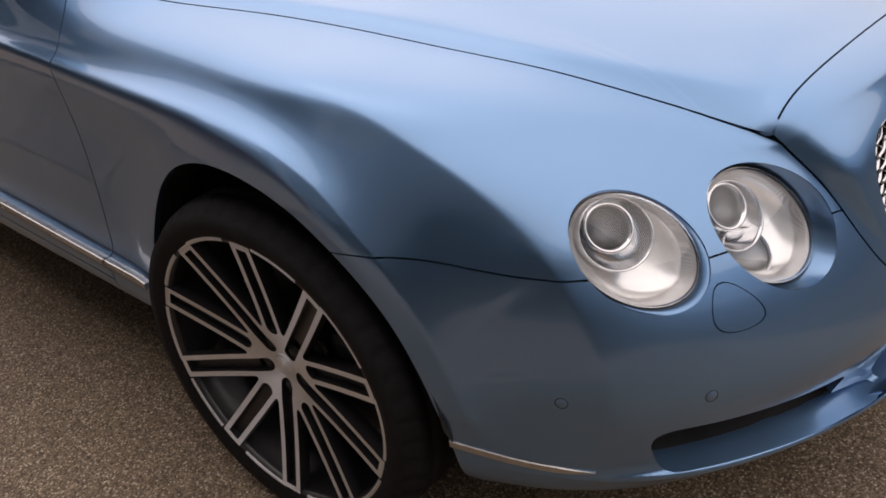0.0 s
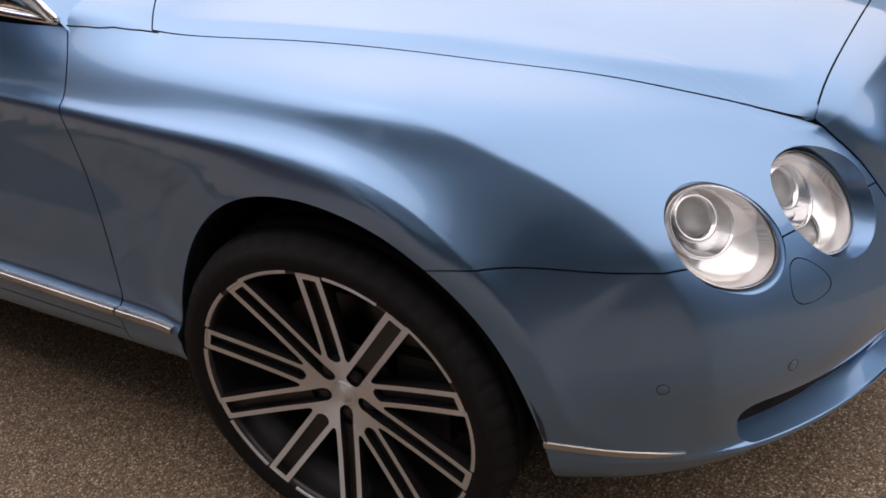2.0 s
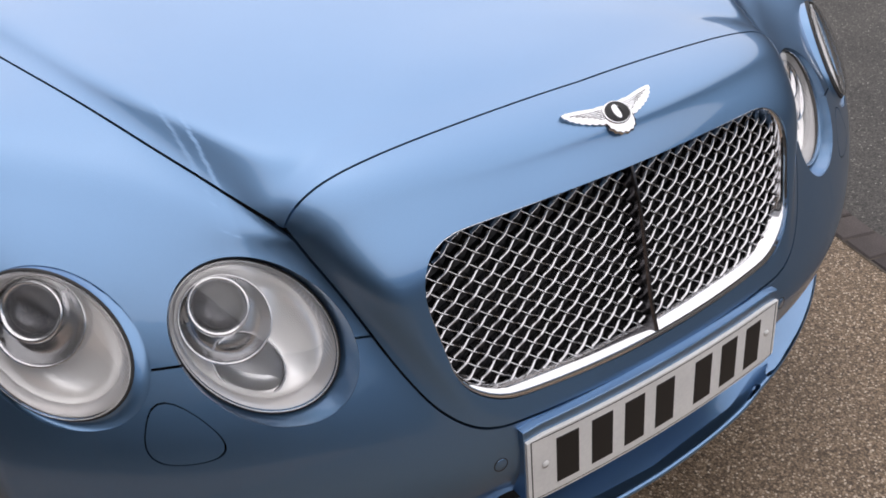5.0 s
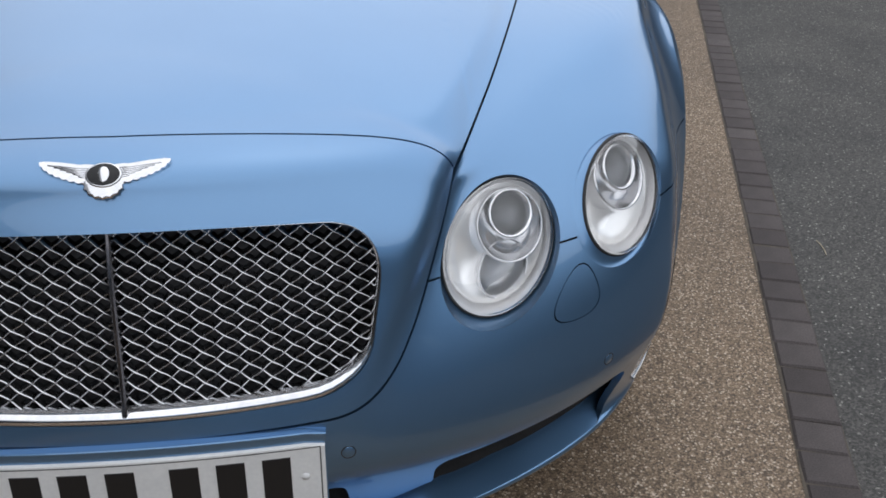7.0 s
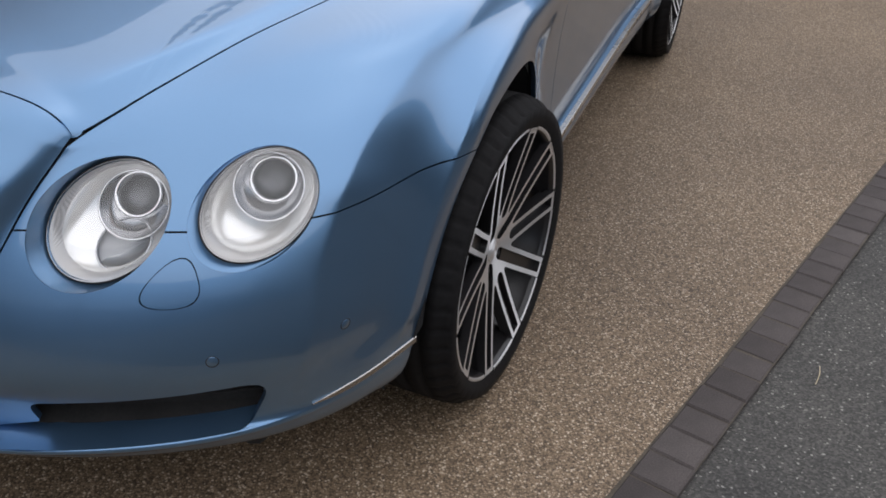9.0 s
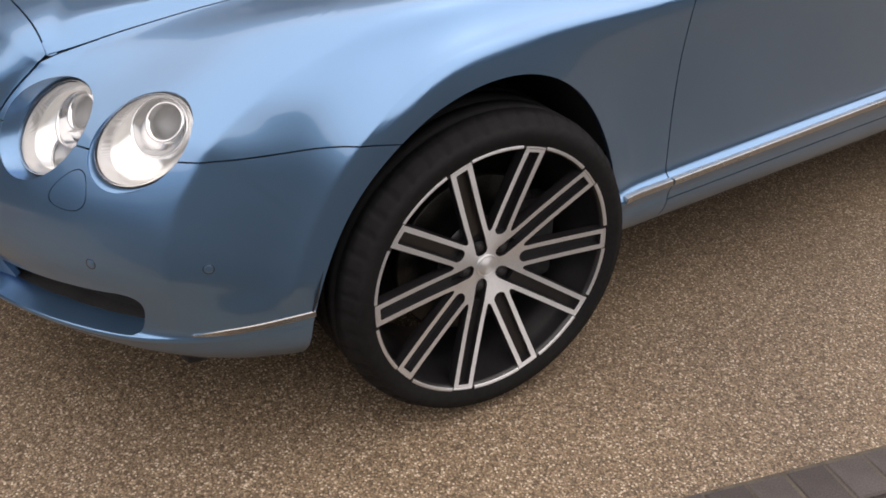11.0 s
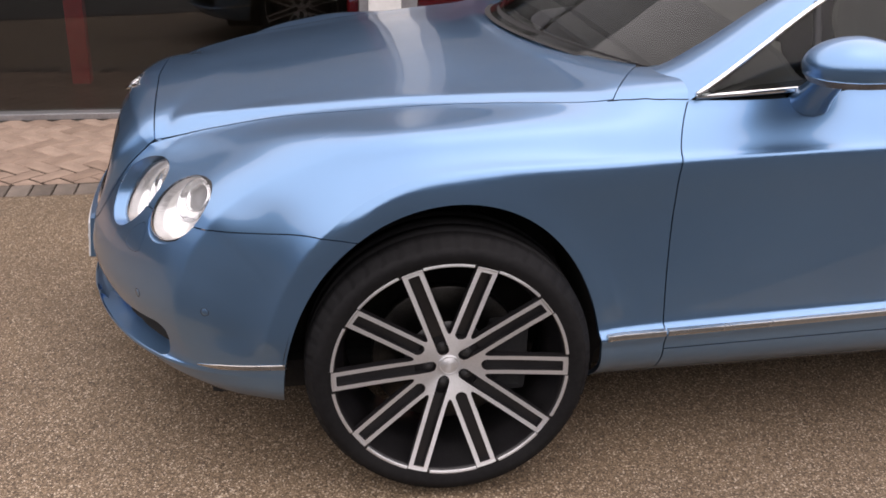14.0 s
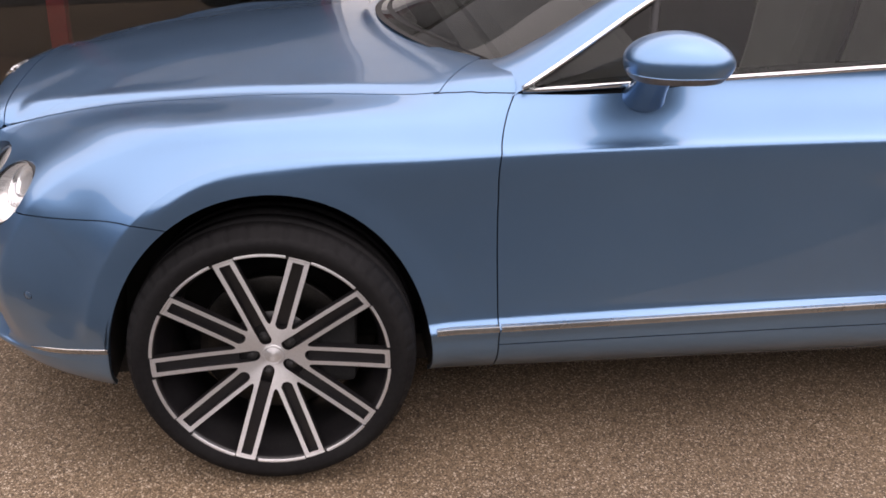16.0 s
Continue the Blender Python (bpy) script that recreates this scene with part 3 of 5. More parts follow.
def grille_hole(x, y, z):
    sides = smooth_line((.50, .57, .60, .68, .75, .82), (.285, .305, .322, .340, .350, .356), z) - x
    f = soft_min(soft_min(sides, 0.798 - 0.06 * x * x - z, 0.085), z - 0.556 - 0.16 * x * x, 0.06)
    return np.where(y < -0.6, f, -1.0)


def oval(light, grow=1.0):
    c, yaw, pitch, a, b, phi = light
    n = np.array([math.cos(pitch) * math.sin(yaw), -math.cos(pitch) * math.cos(yaw), math.sin(pitch)])
    u = np.cross((0, 0, 1), n)
    u /= np.linalg.norm(u)
    v = np.cross(n, u)
    s, t = u * math.cos(phi) + v * math.sin(phi), -u * math.sin(phi) + v * math.cos(phi)

    def field(x, y, z):
        p = np.stack([x, y, z], -1) - c
        f = (np.sqrt((p @ s / (a * grow)) ** 2 + (p @ t / (b * grow)) ** 2) - 1) * b
        return np.where(np.abs(p @ n) < 0.12, f, 1.0)

    return field, np.array([s, t, n]), c, a, b


OUTER_LIGHT = (np.array((.750, -.652, .735)), radians(30), radians(27), .104, .076, radians(41))
INNER_LIGHT = (np.array((.531, -.742, .702)), radians(17), radians(29), .110, .084, radians(47))


def belt_height(y):
    return smooth_line((.5, .61, .9, 1.3, 1.55, 2.1, 3.0), (.995, .999, 1.016, 1.040, 1.056, 1.07, 1.06), y)


def door_front(z):
    return smooth_line((.2, .40, .60, .75, .86, .95, 1.0), (.566, .561, .548, .540, .538, .562, .590), z)


def seam_height(x, y):
    """The joint between bumper and wings."""
    return np.where(x > .79, smooth_line((-.63, -.585, -.50, -.44, -.38, -.33, -.28, -.23), (.698, .703, .706, .708, .712, .714, .712, .703), y), .690)


def shelf_height(x):
    return .3085 + .035 * np.maximum(x - .41, 0)


def intake_side(x, y, z):
    """Positive in the outer intake, with the wedge under the bridge beside it."""
    mouth = soft_min(x - .420, .400 + .085 * (x - .41) - z, 0.03)
    wedge = np.minimum((.309 + .26 * (x - .286) - z) * .96, .44 - x)
    f = soft_min(soft_min(np.maximum(mouth, wedge), .764 - x - 0.45 * (.40 - z), 0.05), z - shelf_height(x), 0.012)
    return np.where(y < -.4, f, -1.0)


def intake_mid(x, y, z):
    f = soft_min(.290 - x - 0.12 * (z - .36), soft_min(.400 - z, z - .3085, 0.012), 0.02)
    return np.where(y < -.4, f, -1.0)


def washer_lid(x, y, z):
    """Positive on the rounded three-cornered washer cover."""
    a = z - .583
    b = (x - .607) * .78 - (z - .60) * .62 + .010
    c = (.694 - x) * .88 - (z - .60) * .40
    f = soft_min(soft_min(a, b, .05), c, .05)
    return np.where(y < -.5, f, -1.0)


G = 0.0017  # half of a panel gap
SHEET = body_sheet()
def socket(light, grow=0.0):
    """The oval opening round a lamp: wider than its glass on the inner and lower side."""
    frame3, c = oval(light)[1:3]
    return (c - 0.0105 * frame3[0] + 0.002 * frame3[1], *light[1:3], light[3] + .0125 + grow, light[4] + .0065 + grow, light[5])


outer_f, inner_f = oval(socket(OUTER_LIGHT))[0], oval(socket(INNER_LIGHT))[0]
near_front = lambda x, y, z: 0.545 - y  # noqa: E731

car = thing("car", "light blue metallic luxury coupe with mesh grille parked on gravel drive", "car")

bonnet = part("bonnet", panel_mesh("bonnet", SHEET, [
    lambda x, y, z: bonnet_side(y) - G - x,
    lambda x, y, z: y + 0.718 - 0.032 * np.abs(x) - G,
    lambda x, y, z: z - 0.78,
    lambda x, y, z: bonnet_rear(x) - y], PAINT, both=True), None, car, "light blue metallic bonnet")
shell = part("grille_surround", panel_mesh("grille_surround", SHEET, [
    lambda x, y, z: -0.60 - y,
    lambda x, y, z: shell_area(x, y, z) - G,
    lambda x, y, z: -grille_hole(x, y, z)], PAINT, both=True, flange=0.03), None, car)
bumper = part("bumper", panel_mesh("bumper", SHEET, [
    near_front,
    lambda x, y, z: seam_height(x, y) - G * 0.8 - z,
    lambda x, y, z: -0.1 - y,
    lambda x, y, z: -shell_area(x, y, z) - G,
    lambda x, y, z: arch_cut(x, y, z),
    lambda x, y, z: -intake_side(x, y, z),
    lambda x, y, z: -intake_mid(x, y, z),
    outer_f, inner_f,
    lambda x, y, z: -G * 0.3 - washer_lid(x, y, z)], PAINT, both=True, flange=0.012), None, car)
for side in (1, -1):
    part("front_wing", panel_mesh("front_wing", SHEET, [
        lambda x, y, z: door_front(z) - G - y,
        lambda x, y, z: np.where(y > -0.72, np.maximum(x - bonnet_side(y), np.where(x > .6, y - bonnet_rear(x) - G, -1)) - G, 1.0),
        lambda x, y, z: np.where(y > .3, x - .645, 1.0),
        lambda x, y, z: np.where(y < -0.1, z - seam_height(x, y) - G * 0.8, 1.0),
        lambda x, y, z: np.where(y < -0.1, -shell_area(x, y, z) - G, 1.0),
        lambda x, y, z: z - 0.24,
        lambda x, y, z: arch_cut(x, y, z),
        outer_f, inner_f], PAINT, side=side, flange=0.012), None, car)
    door = part("door", panel_mesh("door", SHEET, [
        lambda x, y, z: y - door_front(z) - G,
        lambda x, y, z: 1.86 - y,
        lambda x, y, z: belt_height(y) - .002 - z,
        lambda x, y, z: z - .356 - .012 * (y - .4),
        lambda x, y, z: x - smooth_line((.5, .62, 1.3, 2.1), (.84, .856, .861, .86), y)], PAINT, side=side), None, car)
    part("sill", panel_mesh("sill", SHEET, [
        lambda x, y, z: y - door_front(z) - G,
        lambda x, y, z: 2.33 - y,
        lambda x, y, z: .353 + .012 * (y - .4) - z], PAINT, side=side), None, car)
    part("rear_wing", panel_mesh("rear_wing", SHEET, [
        lambda x, y, z: y - 1.865,
        lambda x, y, z: np.where(y < 2.95, belt_height(y) - .002 - z, 1.0),
        lambda x, y, z: z - .352,
        lambda x, y, z: arch_cut(x, y, z, 2.745),
        lambda x, y, z: x - np.where(y < 3.0, .845, .0)], PAINT, side=side), None, car)

# dark structure behind the panel gaps
inner = body_grid(2, 4)
du, dv = np.gradient(inner, axis=1), np.gradient(inner, axis=0)
nor = np.cross(du, dv)
nor /= np.linalg.norm(nor, axis=-1, keepdims=True) + 1e-12
r, c = inner.shape[:2]
pts = np.concatenate([(inner - nor * 0.022).reshape(-1, 3), nor.reshape(-1, 3)], 1)
i = (np.arange(r - 1)[:, None] * c + np.arange(c - 1)).ravel()
quads = np.concatenate([np.stack([i, i + 1, i + c + 1], 1), np.stack([i, i + c + 1, i + c], 1)])
part("inner_structure", panel_mesh("inner_structure", (pts, quads), [
    lambda x, y, z: arch_cut(x, y, z, 0, 1.05), lambda x, y, z: arch_cut(x, y, z, 2.745, 1.05),
    oval(socket(OUTER_LIGHT, .012))[0], oval(socket(INNER_LIGHT, .012))[0],
    lambda x, y, z: -grille_hole(x, y, z) - 0.01, lambda x, y, z: -intake_side(x, y, z) - 0.01, lambda x, y, z: -intake_mid(x, y, z) - 0.01,
    lambda x, y, z: np.where((y > .42) & (x < .83), -1.0, 1.0)], LINER, both=True, flange=0), None, car)


# ---- wheels ----
def tyre_mesh():
    r0, r1, w = .292, .355, .132
    profile = [(r0 - .008, -w + .01), (r0, -w + .004), (r0 + .02, -w - .004), (r0 + .04, -w - .002), (r1 - .020, -w + .009), (r1 - .006, -w + .026)]
    tread = []
    for k, a in enumerate((-.075, -.028, .028, .075)):
        tread += [(r1, a - .006), (r1 - .008, a - .004), (r1 - .008, a + .004), (r1, a + .006)]
    profile += tread + [(r, -d) for r, d in profile[::-1]]
    verts, faces = lathe(profile, 288)
    n = len(profile)
    # shoulder cuts
    for s in range(0, 288):
        if s % 6 == 0:
            for k in (4, 5, n - 6, n - 5):
                x, y, z = verts[s * n + k]
                f = 1 - .006 / math.hypot(y, z)
                verts[s * n + k] = (x, y * f, z * f)
    return mesh_of("tyre", verts, faces, RUBBER)


def wheel_face(r):
    return -.036 + .036 * min(1.0, max(0.0, (r - .05) / .235)) ** 1.25 - .017 * max(0.0, 1 - r / .095) ** 2


def spoke_mesh(name, start, depth, low, field, mat):
    """One tenth of the wheel's face, cut out by a field of (radius, across, along) and turned in at its edges."""
    radii, turns = np.linspace(low, .2895, 132), np.linspace(-math.pi / 10, math.pi / 10, 61)
    face = np.array([wheel_face(r) for r in radii]) - depth
    slope = np.gradient(face, radii)
    rows = []
    for r, x, d in zip(radii, face, slope):
        n = 1 / math.sqrt(1 + d * d)
        rows.append(np.stack([0 * turns + x, r * np.sin(turns), r * np.cos(turns), 0 * turns + n, -d * n * np.sin(turns), -d * n * np.cos(turns)], 1))
    grid = np.array(rows)
    c = grid.shape[1]
    i = (np.arange(len(radii) - 1)[:, None] * c + np.arange(c - 1)).ravel()
    tris = np.concatenate([np.stack([i, i + 1, i + c + 1], 1), np.stack([i, i + c + 1, i + c], 1)])
    me = panel_mesh(name, (grid.reshape(-1, 6), tris), [lambda x, y, z: field(np.hypot(y, z), np.abs(y), z, start)], mat, flange=.020)
    me.materials.append(RIM_BLACK)
    for f in me.polygons:
        if abs(f.normal.x) < .6:
            f.material_index = 1
    return me


def twin_bars(r, off, along, start):
    """Positive on the two bars of a spoke, filleted into its neighbours and round the end of its slot."""
    slot = .0148 - .0012 * (r - .05) / .24
    bar = .0104 + .0012 * (r - .05) / .24
    other = np.abs(np.hypot(off, along) * np.sin(math.pi / 5 - np.arctan2(off, along)))
    pair, beside = slot + bar - off, slot + bar - other
    h = np.clip(.5 + .5 * (pair - beside) / .014, 0, 1)
    outline = beside * (1 - h) + pair * h + .014 * h * (1 - h)
    hollow = np.where(along > start, off - slot, np.hypot(off, along - start) - .0150)
    hollow = np.maximum(hollow, along - .277)
    return np.minimum(np.maximum(outline, .046 - r), hollow)


def web_plate(r, off, along, start):
    return .0165 - off


def build_wheel(name, label, turn, at, side, toe=0.0, deep=0):
    """The wheel faces +x; the thing is turned for the other flank."""
    wheel = part(name, None, None, car, label)
    wheel.empty_display_size = 0.1
    wheel.matrix_world = Matrix.Translation(at) @ Matrix.Rotation(radians(-toe * side) + (0 if side > 0 else math.pi), 4, "Z")
    tyre = part("tyre", TYRE, None, wheel, "low-profile black tyre")
    tyre.location = (-.128, 0, 0)
    verts, faces = lathe([(.283, -.004), (.283, -.055), (.262, -.075), (.255, -.22), (.285, -.25), (.296, -.255), (.300, -.245), (.292, -.235)], 96)
    part("barrel", mesh_of("barrel", verts, faces, RIM_BLACK), None, wheel, "gloss black rim barrel")
    verts, faces = lathe([(.284, -.012), (.2845, -.001), (.2875, .001), (.2925, 0.0), (.2955, -.004), (.2965, -.014)], 120)
    # the machined edge is broken at every pair of spokes
    keep = []
    for f in faces:
        y, z = verts[f[0]][1], verts[f[0]][2]
        a = (math.degrees(math.atan2(y, z)) + turn) % 36
        if abs(a - 18) < 12.0:
            keep.append(f)
    part("rim_edge", mesh_of("rim_edge", verts, keep, ALLOY), None, wheel, "thin machined silver rim edge")
    verts, faces = lathe([(.281, -.015), (.283, -.003), (.288, -.001), (.293, -.003), (.297, -.012)], 96)
    part("rim_lip", mesh_of("rim_lip", verts, faces, RIM_BLACK), None, wheel)
    for k in range(10):
        a = -radians(36 * k) + radians(turn)
        for kind, me in (("spoke", SPOKES[(k + deep) % 2]), ("spoke_web", SPOKES[2])):
            spoke = part(kind, me, None, wheel, "machined silver twin spoke" if kind == "spoke" else "")
            spoke.rotation_euler = (a, 0, 0)
    verts, faces = lathe([(.0001, -.0395), (.0205, -.0397), (.0212, -.0410), (.0232, -.0410), (.024, -.0398), (.0262, -.0405), (.0275, -.048)], 48)
    part("hub_cap", mesh_of("hub_cap", verts, faces, ALLOY), None, wheel, "round silver centre cap")
    verts, faces = lathe([(.0001, -.058), (.10, -.058), (.11, -.066)], 40)
    part("hub_back", mesh_of("hub_back", verts, faces, RIM_BLACK), None, wheel)
    for k in range(5):
        a = radians(72 * k + 36 * deep) - radians(turn)
        verts, faces = lathe([(.0001, -.030), (.0075, -.030), (.0085, -.032), (.0085, -.0345), (.0135, -.0325), (.0145, -.035)], 16)
        y, z = .052 * math.sin(a), .052 * math.cos(a)
        nut = part("lug_nut", mesh_of("lug_nut", verts, faces, BLACK), None, wheel)
        nut.location = (-.014, y, z)
    verts, faces = lathe([(.07, -.10), (.185, -.10), (.188, -.102), (.188, -.132), (.185, -.134), (.07, -.134)], 64, closed=True)
    part("brake_disc", mesh_of("brake_disc", verts, faces, DISC), None, wheel, "dull grey brake disc")
    bm = boxed((-.15, .10, -.10), (-.075, .205, .10), 0.02)
    part("brake_caliper", bm, BLACK, wheel)
    return wheel


TYRE = tyre_mesh()
SPOKES = (spoke_mesh("spoke", .0465, 0, .026, twin_bars, ALLOY), spoke_mesh("spoke", .094, 0, .026, twin_bars, ALLOY), spoke_mesh("spoke_web", 0, .016, .085, web_plate, RIM_BLACK))
build_wheel("front_wheel", "silver and black ten twin-spoke alloy wheel", 20.5, (.995, -.012, .361), 1, 5.0, 0)
build_wheel("front_wheel", "silver and black ten twin-spoke alloy wheel", 0, (-.976, -.004, .358), -1, 2.5, 1)
build_wheel("rear_wheel", "silver and black ten twin-spoke alloy wheel", 10, (1.005, 2.80, .357), 1)
build_wheel("rear_wheel", "silver and black ten twin-spoke alloy wheel", 10, (-1.005, 2.80, .357), -1)
for y in (0.0, 2.745):
    for side in (1, -1):
        n = 40
        verts, faces = [], []
        for k in range(n + 1):
            a = radians(-6 + 192 * k / n)
            for x in (.935 - .07 * eased(1 - math.sin(a) / .22), .60):
                verts.append((side * x, y - .008 - .410 * math.cos(a), .29 + .508 * math.sin(a)))
        faces = [(2 * k, 2 * k + 1, 2 * k + 3, 2 * k + 2) for k in range(n)]
        back = [2 * k + 1 for k in range(n + 1)]
        part("arch_liner", mesh_of("arch_liner", verts, faces + [tuple(back)], LINER), None, car)
low = SHEET[0].copy()
low[:, :3] -= low[:, 3:] * .0045
for side in (1, -1):
    part("corner_filler", panel_mesh("corner_filler", (low, SHEET[1]), [
        lambda x, y, z: .018 - np.sqrt((x - .455) ** 2 + (y + .695) ** 2 + (z - .826) ** 2)], PAINT, side=side, flange=0), None, car)
part("underbody", boxed((-.69, -.60, .165), (.69, 3.5, .26), 0.03), LINER, car)


# ---- front details ----
def local(light):
    """A lamp's own axes: long, short, outward."""
    frame3, c = oval(light)[1:3]
    m = Matrix.Identity(4)
    for k in range(3):
        for j in range(3):
            m[j][k] = frame3[k][j]
        m[k][3] = c[k]
    return m


def oval_rings(rings, steps=64):
    """Vertices and faces of a shape made of ovals: (long, short, height, shift along, shift across)."""
    verts, faces = [], []
    for a, b, h, ds, dt in rings:
        for k in range(steps):
            w = 2 * math.pi * k / steps
            verts.append((ds + a * math.cos(w), dt + b * math.sin(w), h))
    for r in range(len(rings) - 1):
        for k in range(steps):
            j = (k + 1) % steps
            faces.append((r * steps + k, r * steps + j, (r + 1) * steps + j, (r + 1) * steps + k))
    return verts, faces


def dome(a, b, base, height, ds=0.0, dt=0.0, steps=64, rings=10, lean=0.0):
    out = [(a * math.cos(t), b * math.cos(t), base + height * math.sin(t), ds + lean * math.sin(t), dt) for t in np.linspace(0, math.pi / 2 - 0.0004, rings)]
    return oval_rings(out, steps)


def thick_dome(a, b, base, height, wall):
    """A glass cover with an outer and an inner face."""
    angles = np.linspace(0, math.pi / 2 - 0.0004, 11)
    out = [(a * math.cos(t), b * math.cos(t), base + height * math.sin(t), 0, 0) for t in angles]
    back = [((a - wall) * math.cos(t), (b - wall) * math.cos(t), base + (height - wall) * math.sin(t), 0, 0) for t in angles[::-1]]
    return oval_rings(back + out)


def build_headlight(light, name, inner, side):
    m = local(light)
    if side < 0:
        m = Matrix.Diagonal((-1, 1, 1, 1)) @ m
    a, b = light[3], light[4]
    # the glass sits flush at its outer edge and recessed at the inner lower one
    sink, lean_in = (.014, -.06) if inner else (.022, -.12)
    lamp = part(name, None, None, car, "round clear headlight with chrome projector in a blue socket")
    lamp.empty_display_size = 0.05

    def add(kind, shape, mat, label=""):
        verts, faces = shape
        verts = [m @ Vector(v) for v in verts]
        if side < 0:
            faces = [f[::-1] for f in faces]
        return part(kind, mesh_of(kind, verts, faces, mat), None, lamp, label)

    def tip(rings):
        v, f = oval_rings(rings)
        return [(x, y, z + lean_in * x - sink) for x, y, z in v], f

    def leaned(shape):
        v, f = shape
        return [(x, y, z + lean_in * x - sink) for x, y, z in v], f

    # painted socket wall from the panel edge down to the seal
    hole = local(socket(light))
    turn_in = m.inverted() @ (Matrix.Diagonal((-1, 1, 1, 1)) @ hole if side < 0 else hole)
    ha, hb = socket(light)[3:5]
    near = SHEET[0][np.linalg.norm(SHEET[0][:, :3] - light[0], axis=1) < .2][:, :3]
    flat = (np.c_[near, np.ones(len(near))] @ np.array(hole.inverted()).T)[:, :3]
    rings = [[], [], []]
    for k in range(64):
        w = 2 * math.pi * k / 64
        x, y = ha * math.cos(w), hb * math.sin(w)
        d = (flat[:, 0] - x) ** 2 + (flat[:, 1] - y) ** 2
        near4 = np.argsort(d)[:4]
        q = 1 / (d[near4] + 1e-7)
        top = turn_in @ Vector((x, y, float(flat[near4, 2] @ q / q.sum()) - .002))
        end = Vector((a * 1.02 * math.cos(w), b * 1.03 * math.sin(w), -.006 - sink + lean_in * a * 1.02 * math.cos(w)))
        rings[0].append(top)
        rings[1].append(top * .55 + end * .45 + Vector((0, 0, -.005)))
        rings[2].append(end + Vector((0, 0, -.004)))
    add("socket", ([p for r in rings for p in r], [(r * 64 + k, r * 64 + (k + 1) % 64, (r + 1) * 64 + (k + 1) % 64, (r + 1) * 64 + k) for r in range(2) for k in range(64)]), PAINT, "blue painted lamp socket")
    add("seal", tip([(a * 1.025, b * 1.03, -.022, 0, 0), (a * 1.025, b * 1.03, -.008, 0, 0), (a * .99, b * .99, -.005, 0, 0), (a * .98, b * .98, -.022, 0, 0)]), BLACK, "black rubber lamp seal")
    add("lens", leaned(thick_dome(a, b, -.006, .021, .0025)), LENS, "clear domed lamp glass").visible_shadow = False
    add("ribbed_ring", tip([(a * .985, b * .985, -.012, 0, 0), (a * .95, b * .93, -.014, .003, 0), (a * .88, b * .88, -.028, .007, 0)]), RIBBED, "grey ribbed ring inside the lamp")
    add("reflector", tip([(a * .885, b * .885, -.027, .007, 0), (a * .80, b * .80, -.038, .006, 0), (a * .60, b * .60, -.046, .004, 0), (a * .30, b * .30, -.050, 0, 0), (.0005, .0005, -.051, 0, 0)]), REFLECTOR, "bright silver reflector bowl")
    # the bezel bowl sits towards the upper outer end, the projector further out in it
    bp, bq, p, q = (.040, -.004, .056, .004) if inner else (.030, .011, .043, .014)
    r1 = .058
    add("outer_bezel", leaned(oval_rings([(r1 * .99, r1 * .94, -.062, bp, bq), (r1, r1 * .95, -.022, bp, bq), (r1 * .985, r1 * .935, -.017, bp, bq), (r1 * .945, r1 * .895, -.018, bp, bq), (r1 * .92, r1 * .87, -.023, bp, bq)])), CHROME, "polished ring round the projector bowl")
    add("bezel_bowl", leaned(oval_rings([(r1 * .92, r1 * .87, -.023, bp, bq), (r1 * .86, r1 * .81, -.033, bp * .8 + p * .2, bq * .8 + q * .2), (.046, .043, -.040, bp * .4 + p * .6, bq * .4 + q * .6), (.0385, .0365, -.042, p, q)])), BEZEL, "silver bowl behind the projector")
    add("projector_ring", leaned(oval_rings([(.0385, .0365, -.044, p, q), (.0395, .0375, -.022, p, q), (.0375, .0355, -.017, p, q), (.034, .032, -.018, p, q), (.0305, .029, -.024, p, q), (.0295, .028, -.036, p, q)])), CHROME, "chrome projector ring")
    add("projector_lens", leaned(dome(.0298, .0283, -.028, .011, p, q)), PROJECTOR, "glass projector lens")
    add("projector_bowl", leaned(oval_rings([(.0295, .028, -.034, p, q), (.022, .021, -.042, p, q), (.010, .010, -.0435, p, q), (.0005, .0005, -.044, p, q)])), LAMP_GREY)
    if inner:
        u, w, ra, rb = -.018, -.034, .050, .038
        add("indicator_ring", leaned(oval_rings([(ra, rb, -.060, u, w), (ra, rb, -.036, u, w), (ra * .97, rb * .96, -.033, u, w), (ra * .93, rb * .92, -.036, u, w), (ra * .91, rb * .90, -.042, u, w)])), BEZEL, "thin silver ring round the lower lamp")
        add("indicator_bowl", leaned(oval_rings([(ra * .91, rb * .90, -.042, u, w), (ra * .6, rb * .6, -.046, u, w), (.0005, .0005, -.0465, u, w)])), RIBBED, "grey ribbed lower bowl")
        add("indicator_lens", leaned(dome(ra * .92, rb * .91, -.040, .006, u, w)), PROJECTOR, "clear lower indicator lens")


for side in (1, -1):
    build_headlight(OUTER_LIGHT, "outer_headlight", False, side)
    build_headlight(INNER_LIGHT, "inner_headlight", True, side)


FRONT = SHEET[0][(SHEET[0][:, 1] < -0.45)]


